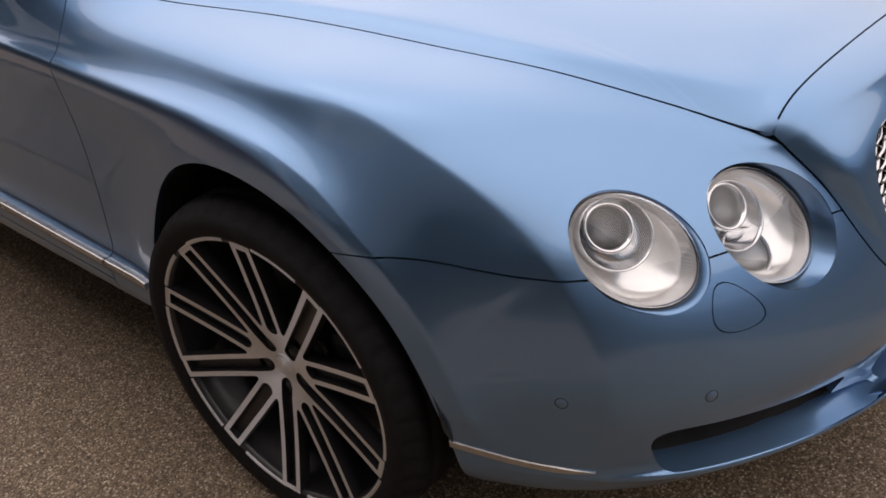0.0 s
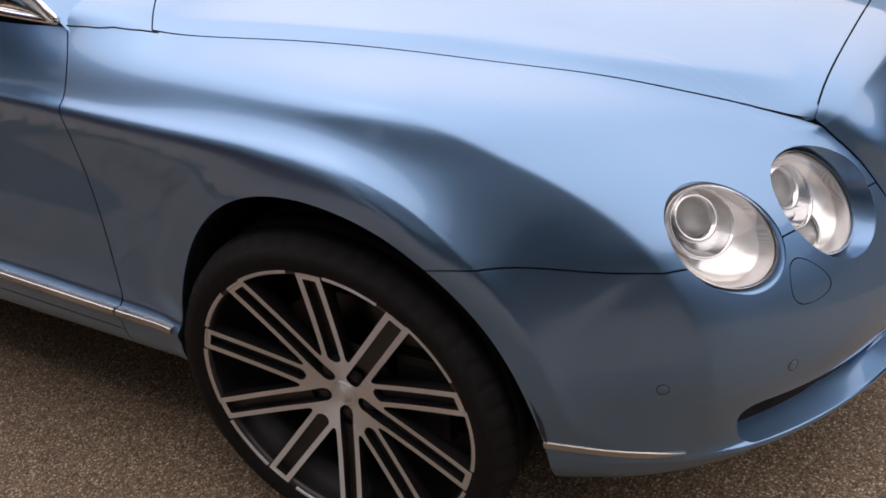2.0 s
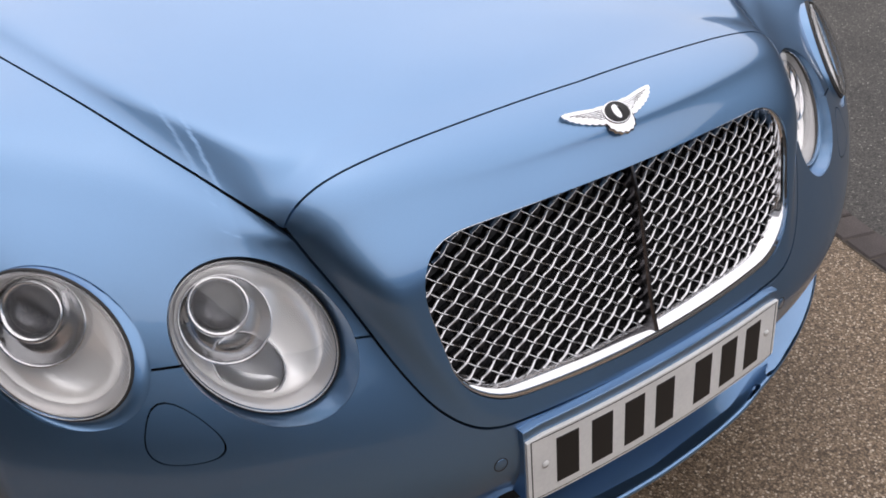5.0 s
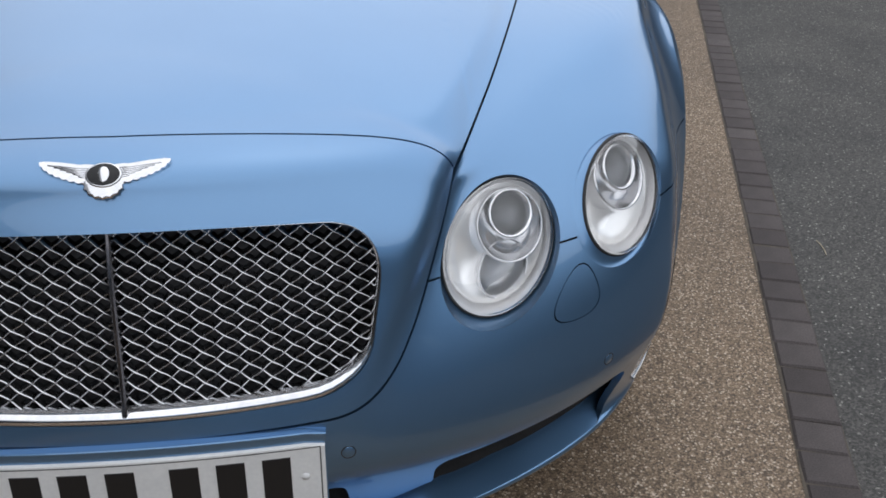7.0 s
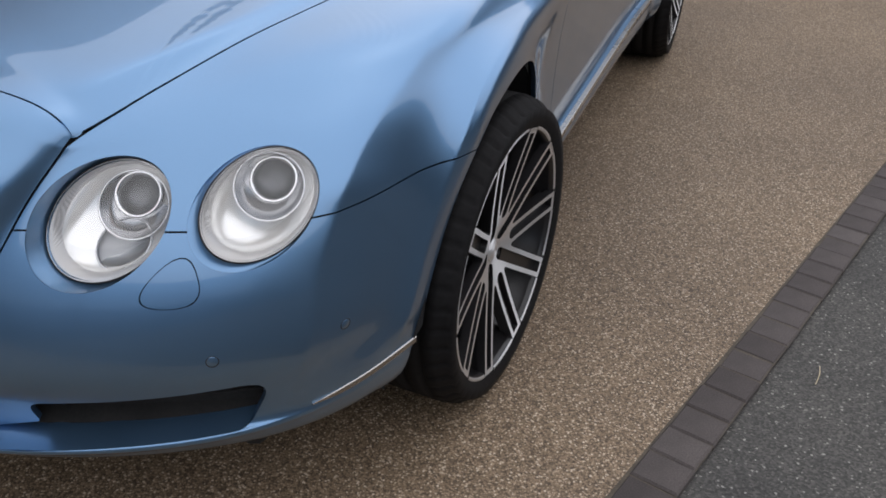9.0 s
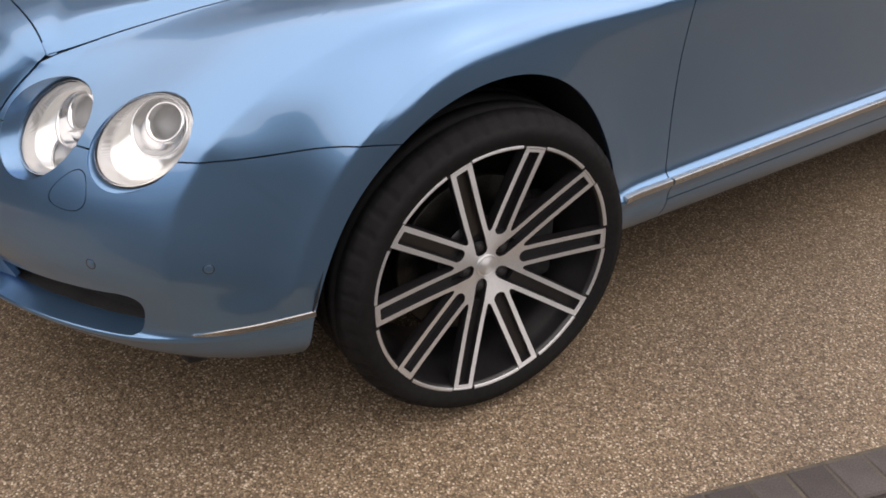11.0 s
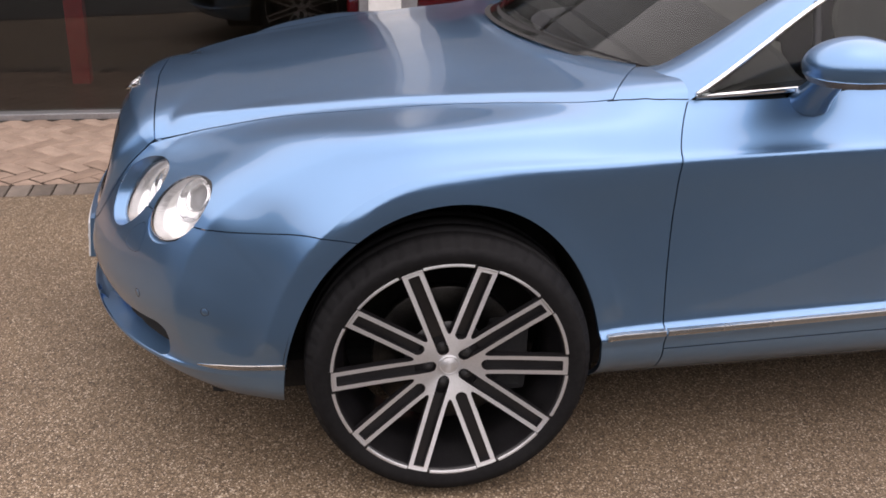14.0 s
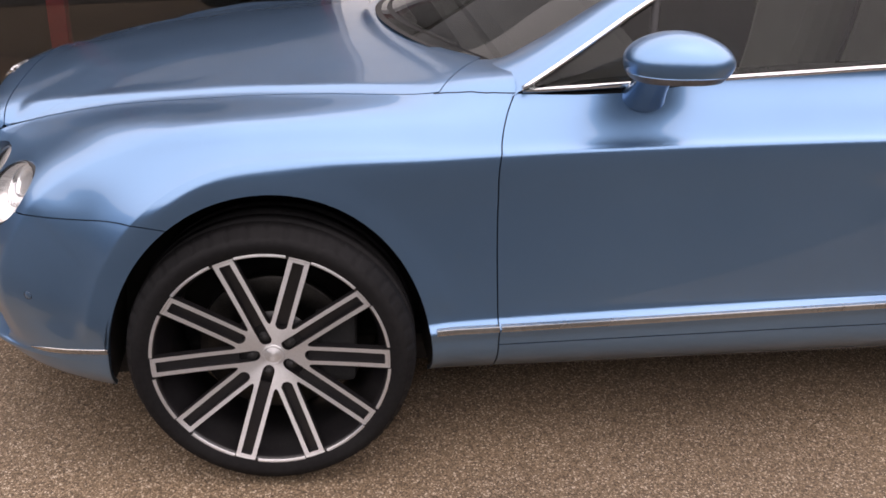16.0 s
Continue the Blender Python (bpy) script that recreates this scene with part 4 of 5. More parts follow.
def on_body(x, z, lift=0.0):
    """The place on the nose or bumper at a width and height, with its outward normal (left half mirrored)."""
    d = (FRONT[:, 0] - abs(x)) ** 2 + (FRONT[:, 2] - z) ** 2
    k = np.argsort(d)[:6]
    w = 1 / (d[k] + 1e-6)
    w /= w.sum()
    p, n = w @ FRONT[k, :3], w @ FRONT[k, 3:]
    n /= np.linalg.norm(n)
    dx, dz = abs(x) - p[0], z - p[2]
    p = np.array([abs(x), p[1] - (n[0] * dx + n[2] * dz) / n[1], z])
    p = p + n * lift
    s = 1 if x >= 0 else -1
    return Vector((s * p[0], p[1], p[2])), Vector((s * n[0], n[1], n[2]))


def stand_on(x, z, lift=0.0):
    p, n = on_body(x, z, lift)
    u = Vector((0, 0, 1)).cross(n).normalized()
    v = n.cross(u)
    m = Matrix.Identity(4)
    for k, a in enumerate((u, v, n)):
        for j in range(3):
            m[j][k] = a[j]
        m[k][3] = p[k]
    return m


for side in (1, -1):
    for x, z in ((.862, .503), (.708, .492), (.292, .481)):
        m = stand_on(side * x, z)
        verts, faces = lathe([(.0001, .0006), (.0088, .0006), (.0093, .0002), (.0093, -.004)], 28, "z")
        part("parking_sensor", mesh_of("parking_sensor", [m @ Vector(v) for v in verts], faces, PAINT), None, car, "small round blue parking sensor")
        verts, faces = lathe([(.0093, -.001), (.0095, .0004), (.0107, .0004), (.0109, -.001)], 28, "z")
        part("sensor_ring", mesh_of("sensor_ring", [m @ Vector(v) for v in verts], faces, BLACK), None, car)
    part("washer_cover", panel_mesh("washer_cover", SHEET, [lambda x, y, z: washer_lid(x, y, z) - G * .3], PAINT, side=side, flange=.008), None, car, "blue headlamp washer cover")

# grille
near = FRONT[(FRONT[:, 0] < .37) & (FRONT[:, 2] > .54) & (FRONT[:, 2] < .82) & (FRONT[:, 1] < -.7)]


def grille_terms(x, z):
    x, z = np.asarray(x, float), np.asarray(z, float) - .68
    return np.stack([x * 0 + 1, z, z * z, z ** 3, x * x, x * x * z, x ** 4], -1)


GRILLE_FIT = np.linalg.lstsq(grille_terms(near[:, 0], near[:, 2]), near[:, 1], rcond=None)[0]


def grille_at(x, z, back=0.022):
    return Vector((x, float(grille_terms(x, z) @ GRILLE_FIT) + back, z))


grille = part("grille", None, None, car, "dark chrome diamond mesh grille with centre bar")
grille.empty_display_size = 0.1


def inside(x, z):
    return float(grille_hole(np.array(abs(x)), np.array(-.9), np.array(z))) > -0.004


def mesh_wire(lean, offset, phase):
    """One waved flat wire of the mesh, woven over and under the others."""
    pitch_x, pitch_z = .0300, .0205
    run, pts, out = pitch_z / pitch_x * lean, [], []
    for k in np.arange(-.38, .381, .0030):
        z = offset + run * k
        if .53 < z < .82 and inside(k, z):
            w = math.pi * 2 * k / pitch_x
            z += lean * .0004 * math.sin(w * 1.0 + phase)
            pts.append(grille_at(k, z, .020 + .0016 * math.cos(w + phase + (math.pi if lean > 0 else 0))))
        elif pts:
            out.append(pts)
            pts = []
    if pts:
        out.append(pts)
    verts, faces = [], []
    for run_pts in out:
        if len(run_pts) > 3:
            v, f = wedge(run_pts)
            faces += [tuple(i + len(verts) for i in q) for q in f]
            verts += v
    if verts:
        part("mesh_wire", mesh_of("mesh_wire", verts, faces, MESH), None, grille)


def wedge(points):
    """A deep bar along points, with a narrow rounded front edge that widens towards the back."""
    pts, verts, faces = [Vector(p) for p in points], [], []
    section = ((.0034, .0110), (.0010, .0020), (.0006, .0004), (0, 0), (-.0006, .0004), (-.0010, .0020), (-.0034, .0110))
    n = len(section)
    for k, p in enumerate(pts):
        along = (pts[min(k + 1, len(pts) - 1)] - pts[max(k - 1, 0)]).normalized()
        side = along.cross(Vector((0, 1, 0))).normalized()
        verts += [p + side * a + Vector((0, b, 0)) for a, b in section]
    for k in range(len(pts) - 1):
        for s in range(n):
            q = (s + 1) % n
            faces.append((k * n + s, k * n + q, k * n + n + q, k * n + n + s))
    return verts, faces + [tuple(range(n))[::-1], tuple((len(pts) - 1) * n + s for s in range(n))]


for k in range(-30, 31):
    for lean in (1, -1):
        mesh_wire(lean, .68 + k * .0205, 0.0)
edge = []
for w in np.linspace(0, 2 * math.pi, 160, endpoint=False):
    d = Vector((math.cos(w), math.sin(w)))
    lo, hi = 0.0, .5
    for _ in range(24):
        mid = (lo + hi) / 2
        x, z = d.x * mid, .675 + d.y * mid
        if float(grille_hole(np.array(abs(x)), np.array(-.9), np.array(z))) > 0:
            lo = mid
        else:
            hi = mid
    edge.append((d.x * lo, .675 + d.y * lo))
rings = [[grille_at(x * sx, .675 + (z - .675) * (sz if z < .675 else .7 + .3 * sz), back) for x, z in edge] for sx, sz, back in ((.999, .998, .001), (.997, .990, -.001), (.985, .928, .009), (.980, .918, .030))]
n = len(edge)
faces = [(r * n + k, r * n + (k + 1) % n, (r + 1) * n + (k + 1) % n, (r + 1) * n + k) for r in range(len(rings) - 1) for k in range(n)]
part("chrome_surround", mesh_of("chrome_surround", [p for r in rings for p in r], faces, CHROME), None, grille, "bright chrome surround inside the grille opening")
bar = bmesh.new()
rows = []
for z in np.linspace(.562, .799, 14):
    p = grille_at(0, z, .001)
    rows.append([bar.verts.new(p + Vector(q)) for q in ((-.0035, .034, 0), (-.0035, .003, 0), (-.0016, 0, 0), (.0016, 0, 0), (.0035, .003, 0), (.0035, .034, 0))])
for a, b in zip(rows, rows[1:]):
    for k in range(5):
        bar.faces.new((a[k], a[k + 1], b[k + 1], b[k]))
part("centre_bar", bar, DARK_BAR, grille, "upright centre bar")
verts = [grille_at(x, z, .075) for z in (.50, .60, .70, .84) for x in np.linspace(-.40, .40, 17)]
faces = [(r * 17 + k, r * 17 + k + 1, r * 17 + k + 18, r * 17 + k + 17) for r in range(3) for k in range(16)]
part("grille_back", mesh_of("grille_back", verts, faces, DUCT), None, grille, "black duct behind the mesh")

# air intakes: dark boxes with fine slats behind a painted shelf
def lip_line(x):
    """Inner edge of the lip; straight across its middle it follows the net alone."""
    a, b = abs(x), max(abs(x), .33)
    across, back = [p[0] for p in LIP_SHELF[:8]], [p[1] for p in LIP_SHELF[:8]]
    z = float(shelf_height(a)) - .002
    return Vector((x, on_body(b, z)[0].y + np.interp(a, across, back) - np.interp(b, across, back), z))


for lo, hi in ((-.30, .30), (.285, .80), (-.80, -.285)):
    duct = part("air_intake", None, None, car, "black lower air intake")
    duct.empty_display_size = 0.05
    xs = np.linspace(lo, hi, 25)
    n = len(xs)
    deep = [on_body(x, .40)[0] + Vector((0, .085, 0)) for x in xs]
    front = [lip_line(x) for x in xs]
    sheets = [("duct_back", [[(p.x, p.y, z) for p in deep] for z in (.290, .37, .46)], LINER),
              ("duct_shelf", [[p + Vector((0, .0005, -.002)) for p in front], [p + Vector((0, .018, .002)) for p in front], [p + Vector((0, .036, .007)) for p in front], [p + Vector((0, .060, .016)) for p in front]], PAINT),
              ("duct_floor", [[p + Vector((0, .060, .016)) for p in front], [(p.x, p.y + .01, .345) for p in deep]], LINER),
              ("duct_wall", [[on_body(x, .415)[0] + Vector((0, .022, .012)) for x in xs], [(p.x, p.y, .45) for p in deep]], LINER)]
    for name, rows, mat in sheets:
        part(name, mesh_of(name, [p for row in rows for p in row], [(r * n + k, r * n + k + 1, r * n + n + k + 1, r * n + n + k) for r in range(len(rows) - 1) for k in range(n - 1)], mat), None, duct)
    for z in (.365, .385, .405):
        v, f = tube([p + Vector((0, -.010, z - p.z)) for p in deep], .0025, 6)
        part("slat", mesh_of("slat", v, f, LINER), None, duct)

# number plate on its plinth
plate = part("number_plate", None, None, car, "white front number plate with black characters")
plate.empty_display_size = 0.05


def plate_at(x, z, lift):
    return Vector((x, -.940 + .20 * x * x - lift - (.475 - z) * .09, z))


def plate_slab(x0, x1, z0, z1, lift0, lift1, mat, name, parent, steps=20, label="", round_by=.004):
    verts, faces = [], []
    for x in np.linspace(x0, x1, steps):
        e = 0.0
        if min(x - x0, x1 - x) < 1e-6:
            e = round_by
        for z, l in ((z0 + e, lift0), (z0 + e, lift1 - .001), (z0 + e + .0015, lift1), (z1 - e - .0015, lift1), (z1 - e, lift1 - .001), (z1 - e, lift0)):
            verts.append(plate_at(x, z, l))
    for k in range(steps - 1):
        for j in range(6):
            q = (j + 1) % 6
            faces.append((k * 6 + j, k * 6 + q, (k + 1) * 6 + q, (k + 1) * 6 + j))
    faces += [(0, 1, 2, 3, 4, 5), tuple((steps - 1) * 6 + j for j in (5, 4, 3, 2, 1, 0))]
    return part(name, mesh_of(name, verts, faces, mat, False), None, parent, label)


plate_slab(-.262, .262, .402, .530, -.045, .000, PAINT, "plinth", car, label="blue plinth behind the number plate")
plate_slab(-.260, .260, .403, .514, .000, .005, PLATE, "backing", plate)
for z in (.4075, .5085):
    plate_slab(-.254, .254, z, z + .0016, .0045, .0054, INK, "border", plate, round_by=0)
for x in (-.2545, .253):
    plate_slab(x, x + .0015, .4075, .510, .0045, .0054, INK, "border", plate, 2, round_by=0)
at = -.219
for k in range(7):
    if k == 4:
        at += .022
    plate_slab(at + .006, at + .044, .419, .498, .0045, .0056, INK, "bar", plate, 4, "plain black bar", round_by=0)
    at += .061
for x in (-.232, .232):
    v, f = lathe([(.0001, .003), (.005, .0022), (.0062, 0)], 16, "z")
    m = Matrix.Translation(plate_at(x, .462, .005)) @ Matrix.Rotation(radians(90), 4, "X")
    part("screw_cap", mesh_of("screw_cap", [m @ Vector(p) for p in v], f, PLATE), None, plate, "white plastic screw cap")

# winged badge
badge = part("badge", None, None, car, "chrome winged badge with a dark oval")
badge.empty_display_size = 0.03


def badge_at(x, up, lift):
    m = stand_on(0, .858)
    p, n = on_body(x, .858, 0)
    q = m @ Vector((x, up, lift))
    q.y = q.y + (p.y - (m @ Vector((x, 0, 0))).y)
    return q


for side in (1, -1):
    line = [(.013, .0155), (.024, .0165), (.030, .0160), (.055, .0200), (.074, .0215), (.0815, .0205)]
    # scalloped lower edge: one bow for each feather tip
    tips = [(.0815, .0205), (.077, .0135), (.0705, .0078), (.063, .0030), (.0545, -.0010), (.0455, -.0045), (.036, -.0075), (.026, -.0100), (.013, -.0115)]
    for p, q in zip(tips, tips[1:]):
        for t in (.3, .6, .85, 1.0):
            bow = .0018 * math.sin(math.pi * t)
            line.append((p[0] + (q[0] - p[0]) * t + bow * .4, p[1] + (q[1] - p[1]) * t - bow))
    n = len(line)
    verts = [badge_at(side * x, y, .0042 - .0015 * (x / .08)) for x, y in line] + [badge_at(side * x, y, -.003) for x, y in line]
    part("wing", mesh_of("wing", verts, [tuple(range(n))] + [(k, (k + 1) % n, n + (k + 1) % n, n + k) for k in range(n)], CHROME, False), None, badge, "chrome wing with scalloped feathers")
    for f in range(6):
        v, ff = tube([badge_at(side * x, y, .0046 - .0015 * (x / .08)) for x, y in ((.018, .010 - .0028 * f), (.036 - .001 * f, .0115 - .0026 * f), (.070 - .008 * f, .0155 - .0032 * f))], .0007, 5)
        part("feather_rib", mesh_of("feather_rib", v, ff, CHROME), None, badge)
for kind, a, b, lo, hi, mat in (("tail", .025, .0215, -.002, .0038, CHROME), ("oval_ring", .0225, .0178, -.002, .0058, CHROME), ("oval", .0208, .0163, .003, .0064, BLACK), ("oval_mark", .0075, .0115, .006, .0072, CHROME)):
    dy = -.0105 if kind == "tail" else 0
    verts, faces = [], []
    for h, sc in ((lo, 1.0), (hi - .001, 1.0), (hi, .93)):
        for k in range(32):
            w = 2 * math.pi * k / 32
            wave = 1 + (.05 * math.cos(w * 16) if kind == "tail" else 0)
            verts.append(badge_at(a * sc * wave * math.cos(w), dy + b * sc * wave * math.sin(w), h))
    faces = [(r * 32 + k, r * 32 + (k + 1) % 32, (r + 1) * 32 + (k + 1) % 32, (r + 1) * 32 + k) for r in range(2) for k in range(32)] + [tuple(64 + k for k in range(32))]
    part(kind, mesh_of(kind, verts, faces, mat), None, badge)


# ---- flank trim ----
FLANK = SHEET[0]


def on_flank(y, z, lift=0.0):
    near = FLANK[(np.abs(FLANK[:, 1] - y) < .12) & (FLANK[:, 0] > .6)]
    d = (near[:, 1] - y) ** 2 + (near[:, 2] - z) ** 2
    k = np.argsort(d)[:8]
    w = 1 / (d[k] + 1e-6)
    w /= w.sum()
    p, n = w @ near[k, :3], w @ near[k, 3:]
    n /= np.linalg.norm(n)
    x = p[0] - (n[1] * (y - p[1]) + n[2] * (z - p[2])) / max(n[0], .3)
    return Vector((x + n[0] * lift, y + n[1] * lift, z + n[2] * lift))


def strip_height(y):
    return .404 + .018 * (y - .4) + .004 * (y - .4) ** 2


def flank_strip(points, height, lift, mat, name, side, parent, label=""):
    verts, faces = [], []
    n = len(points)
    for y, z in points:
        p = max((on_flank(y, z + d) for d in (-.008, 0, .008)), key=lambda q: q.x)
        p.z = z
        for dz, dl in ((-height / 2, -.012), (-height / 2, lift * .9), (-height / 4, lift), (height * .42, lift * .8), (height / 2, lift * .3), (height / 2, -.012)):
            verts.append((side * (p.x + dl), p.y, p.z + dz))
    for k in range(n - 1):
        for j in range(5):
            faces.append((k * 6 + j, k * 6 + j + 1, k * 6 + 7 + j, k * 6 + 6 + j))
    faces += [tuple(range(6)), tuple((n - 1) * 6 + j for j in range(5, -1, -1))]
    return part(name, mesh_of(name, verts, faces, mat, False), None, parent, label)


for side in (1, -1):
    flank_strip([(y, strip_height(y)) for y in np.linspace(.400, .560, 8)], .0145, .005, BRUSHED, "wing_strip", side, car, "brushed metal strip on the wing")
    flank_strip([(y, strip_height(y)) for y in np.linspace(.566, 2.32, 40)], .0145, .005, BRUSHED, "sill_strip", side, car, "brushed metal strip along the sill")
    verts, faces = [], []
    run = np.linspace(0, 1, 16)
    found = [on_flank(-.615 + .21 * t, .335 + .036 * t) for t in run[1:14]]
    bow = np.polyfit(run[1:14], [p.x for p in found], 3)
    for t in run:
        x, y, z = np.polyval(bow, t) + .0008, -.615 + .21 * t, .335 + .036 * t
        for dz, dl in ((-.0065, -.008), (-.0065, .002), (.0050, .0025), (.0065, .001), (.0065, -.008)):
            verts.append((side * (x + dl), y - dl * .6, z + dz * (.25 + .75 * min(1, t * 4))))
    faces = [(k * 5 + j, k * 5 + j + 1, k * 5 + 6 + j, k * 5 + 5 + j) for k in range(15) for j in range(4)]
    part("bumper_strip", mesh_of("bumper_strip", verts, faces, BRUSHED, False), None, car, "thin metal strip on the bumper corner")

# joint between the wing and the foot of the windscreen pillar
joint = SHEET[0][(SHEET[0][:, 1] > .3) & (SHEET[0][:, 1] < .7) & (SHEET[0][:, 0] > .7)]
for side in (1, -1):
    pts = []
    for t in np.linspace(0, 1, 12):
        want = np.array((.806 + .050 * t, .395 + .195 * t, .977 + .017 * t))
        k = np.argsort(np.linalg.norm(joint[:, :3] - want, axis=1))[:5]
        p = joint[k].mean(0)
        pts.append((p[:3] + p[3:] * .0002) * np.array((side, 1, 1)))
    v, f = tube(pts, .0015, 6)
    part("pillar_joint", mesh_of("pillar_joint", v, f, LINER), None, car)

# ---- cabin ----
SCREEN_EDGE = [(.63, .525, 1.012), (.66, .575, 1.030), (.664, .683, 1.086), (.645, .857, 1.186), (.60, 1.12, 1.305), (.56, 1.30, 1.352)]
WINDOW_EDGE = [(.853, .602, 1.000), (.835, .680, 1.046), (.812, .765, 1.098), (.762, .934, 1.198), (.690, 1.18, 1.300), (.635, 1.42, 1.345)]
RAIL = [(.635, 1.42, 1.345), (.605, 1.8, 1.362), (.62, 2.2, 1.335), (.68, 2.55, 1.25), (.79, 2.85, 1.12), (.84, 2.98, 1.06)]


def run_of(pts, n):
    pts = np.array(pts, float)
    s = np.r_[0, np.cumsum(np.linalg.norm(np.diff(pts, axis=0), axis=1))]
    return np.stack([smooth_line(s, pts[:, k], np.linspace(0, s[-1], n)) for k in range(3)], 1)


def loft(name, rows, mat, parent, label="", flip=False):
    rows = [np.asarray(r) for r in rows]
    n = len(rows[0])
    verts = np.concatenate(rows)
    faces = [(r * n + k, r * n + k + 1, r * n + n + k + 1, r * n + n + k) for r in range(len(rows) - 1) for k in range(n - 1)]
    if flip:
        faces = [f[::-1] for f in faces]
    return part(name, mesh_of(name, verts, faces, mat), None, parent, label)


edge_s, edge_w = run_of(SCREEN_EDGE, 30), run_of(WINDOW_EDGE, 30)
# windscreen bows forward at its middle
rows = []
for x, y, z in edge_s:
    t = np.linspace(-1, 1, 25)
    low = np.clip((1.30 - y) / .78, 0, 1)
    rows.append(np.stack([t * x, y - (.195 * low + .10 * (1 - low)) * (1 - t * t), z + (.020 + .02 * (1 - low)) * (1 - t * t)], 1))
screen_glass = loft("windscreen", rows, SCREEN, car, "dark tinted windscreen")
screen_glass.visible_shadow = False
loft("screen_band", [rows[0] + (0, -.012, .0015), rows[0] + (0, .012, .003), rows[1] + (0, .010, .004), rows[1] * .5 + rows[2] * .5 + (0, 0, .004)], LINER, car, "black band at the foot of the windscreen")
for side in (1, -1):
    mirror = np.array((side, 1, 1))
    foot_s, foot_w = run_of([(.612, .475, .992)] + SCREEN_EDGE, 30), run_of([(.862, .548, .965)] + WINDOW_EDGE, 30)
    rows2 = []
    for t in np.linspace(0, 1, 9):
        out = np.array((.35, -.25, .75)) * .020 * math.sin(math.pi * t)
        rows2.append((foot_s * (1 - t) + foot_w * t + out) * mirror)
    loft("windscreen_pillar", rows2, PAINT, car, "light blue windscreen pillar")
    loft("pillar_inside", [(edge_s - (0, 0, .03)) * mirror, (edge_w - (.03, 0, .03)) * mirror], TRIM, car)
    rail = run_of(RAIL, 24)
    top = np.concatenate([edge_w, rail[1:]])
    v, f = tube([p * mirror + np.array((side * .004, 0, .002)) for p in top], .0075, 8)
    part("window_trim", mesh_of("window_trim", v, f, CHROME), None, car, "bright chrome window surround")
    belt = [(smooth_line((.5, .62, 1.3, 2.1, 3.0), (.85, .856, .862, .862, .85), y) - .002, y, smooth_line((.5, .61, .9, 1.3, 1.55, 2.1, 3.0), (.995, .999, 1.016, 1.040, 1.056, 1.07, 1.06), y)) for y in np.linspace(.602, 2.98, 40)]
    v, f = tube([np.array(p) * mirror for p in belt], .0075, 8, False, 1.1)
    part("belt_trim", mesh_of("belt_trim", v, f, CHROME), None, car, "bright chrome strip at the foot of the window")
    base = np.array([(smooth_line((.5, .62, 1.3, 2.1, 3.0), (.85, .856, .862, .862, .85), y) - .006, y, smooth_line((.5, .61, .9, 1.3, 1.55, 2.1, 3.0), (.995, .999, 1.016, 1.040, 1.056, 1.07, 1.06), y)) for y in top[:, 1]])
    rows3 = [(base * (1 - t) + (top - (.004, 0, 0)) * t + np.array((.018, 0, 0)) * math.sin(math.pi * t)) * mirror for t in np.linspace(0, 1, 7)]
    loft("side_window", rows3, SCREEN, car, "dark tinted side window").visible_shadow = False
    # dark divider behind the mirror
    k = int(np.argmin(np.abs(top[:, 1] - .93)))
    a, b = (base[k] + (0, -.02, 0)), top[k + 1]
    v, f = tube([(a * (1 - t) + b * t + np.array((.018 * math.sin(math.pi * t) - .008, 0, 0))) * mirror for t in np.linspace(0, 1, 8)], .011, 6)
    part("window_divider", mesh_of("window_divider", v, f, BLACK), None, car, "black upright bar in the side window")
    loft("shoulder_panel", [np.array([(p[0] + .001, p[1], p[2] - .004) for p in belt]) * mirror, np.array([(p[0] - .06, p[1], p[2] - .012) for p in belt]) * mirror], TRIM, car)
rail = run_of(RAIL, 24)
rows4 = []
for x, y, z in np.concatenate([run_of([(.56, 1.30, 1.352), (.60, 1.36, 1.352), (.635, 1.42, 1.345)], 6), rail[1:]]):
    t = np.linspace(-1, 1, 21)
    rows4.append(np.stack([t * x, y + 0 * t - .10 * (1 - t * t) * max(0, 1 - (y - 1.3) / .5), z + .035 * (1 - t * t)], 1))
loft("roof", rows4, PAINT, car, "light blue metallic roof")
part("boot_lid", boxed((-.62, 2.95, .90), (.62, 3.78, 1.03), 0.06), PAINT, car)
part("rear_panel", boxed((-.66, 3.70, .30), (.66, 3.90, .95), 0.05), PAINT, car)
part("cabin_floor", boxed((-.80, .60, .30), (.80, 2.9, .40), 0.01), TRIM, car)
part("dashboard", boxed((-.78, .62, .72), (.78, 1.02, .99), 0.06), TRIM, car)
part("bulkhead", boxed((-.80, .55, .30), (.80, .64, .96), 0.02), TRIM, car)
for side in (1, -1):
    seat = part("front_seat", None, None, car, "pale grey leather front seat")
    part("cushion", boxed((side * .38 - .25, 1.15, .42), (side * .38 + .25, 1.68, .62), 0.05), LEATHER, seat)
    part("backrest", boxed((-.25, -.08, 0), (.25, .08, .60), 0.06, Matrix.Translation((side * .38, 1.74, .58)) @ Matrix.Rotation(radians(-14), 4, "X")), LEATHER, seat)
    part("headrest", boxed((-.13, -.05, 0), (.13, .05, .17), 0.04, Matrix.Translation((side * .38, 1.90, 1.17)) @ Matrix.Rotation(radians(-10), 4, "X")), LEATHER, seat)
part("rear_bench", boxed((-.70, 2.35, .42), (.70, 2.62, 1.02), 0.06), LEATHER, car)
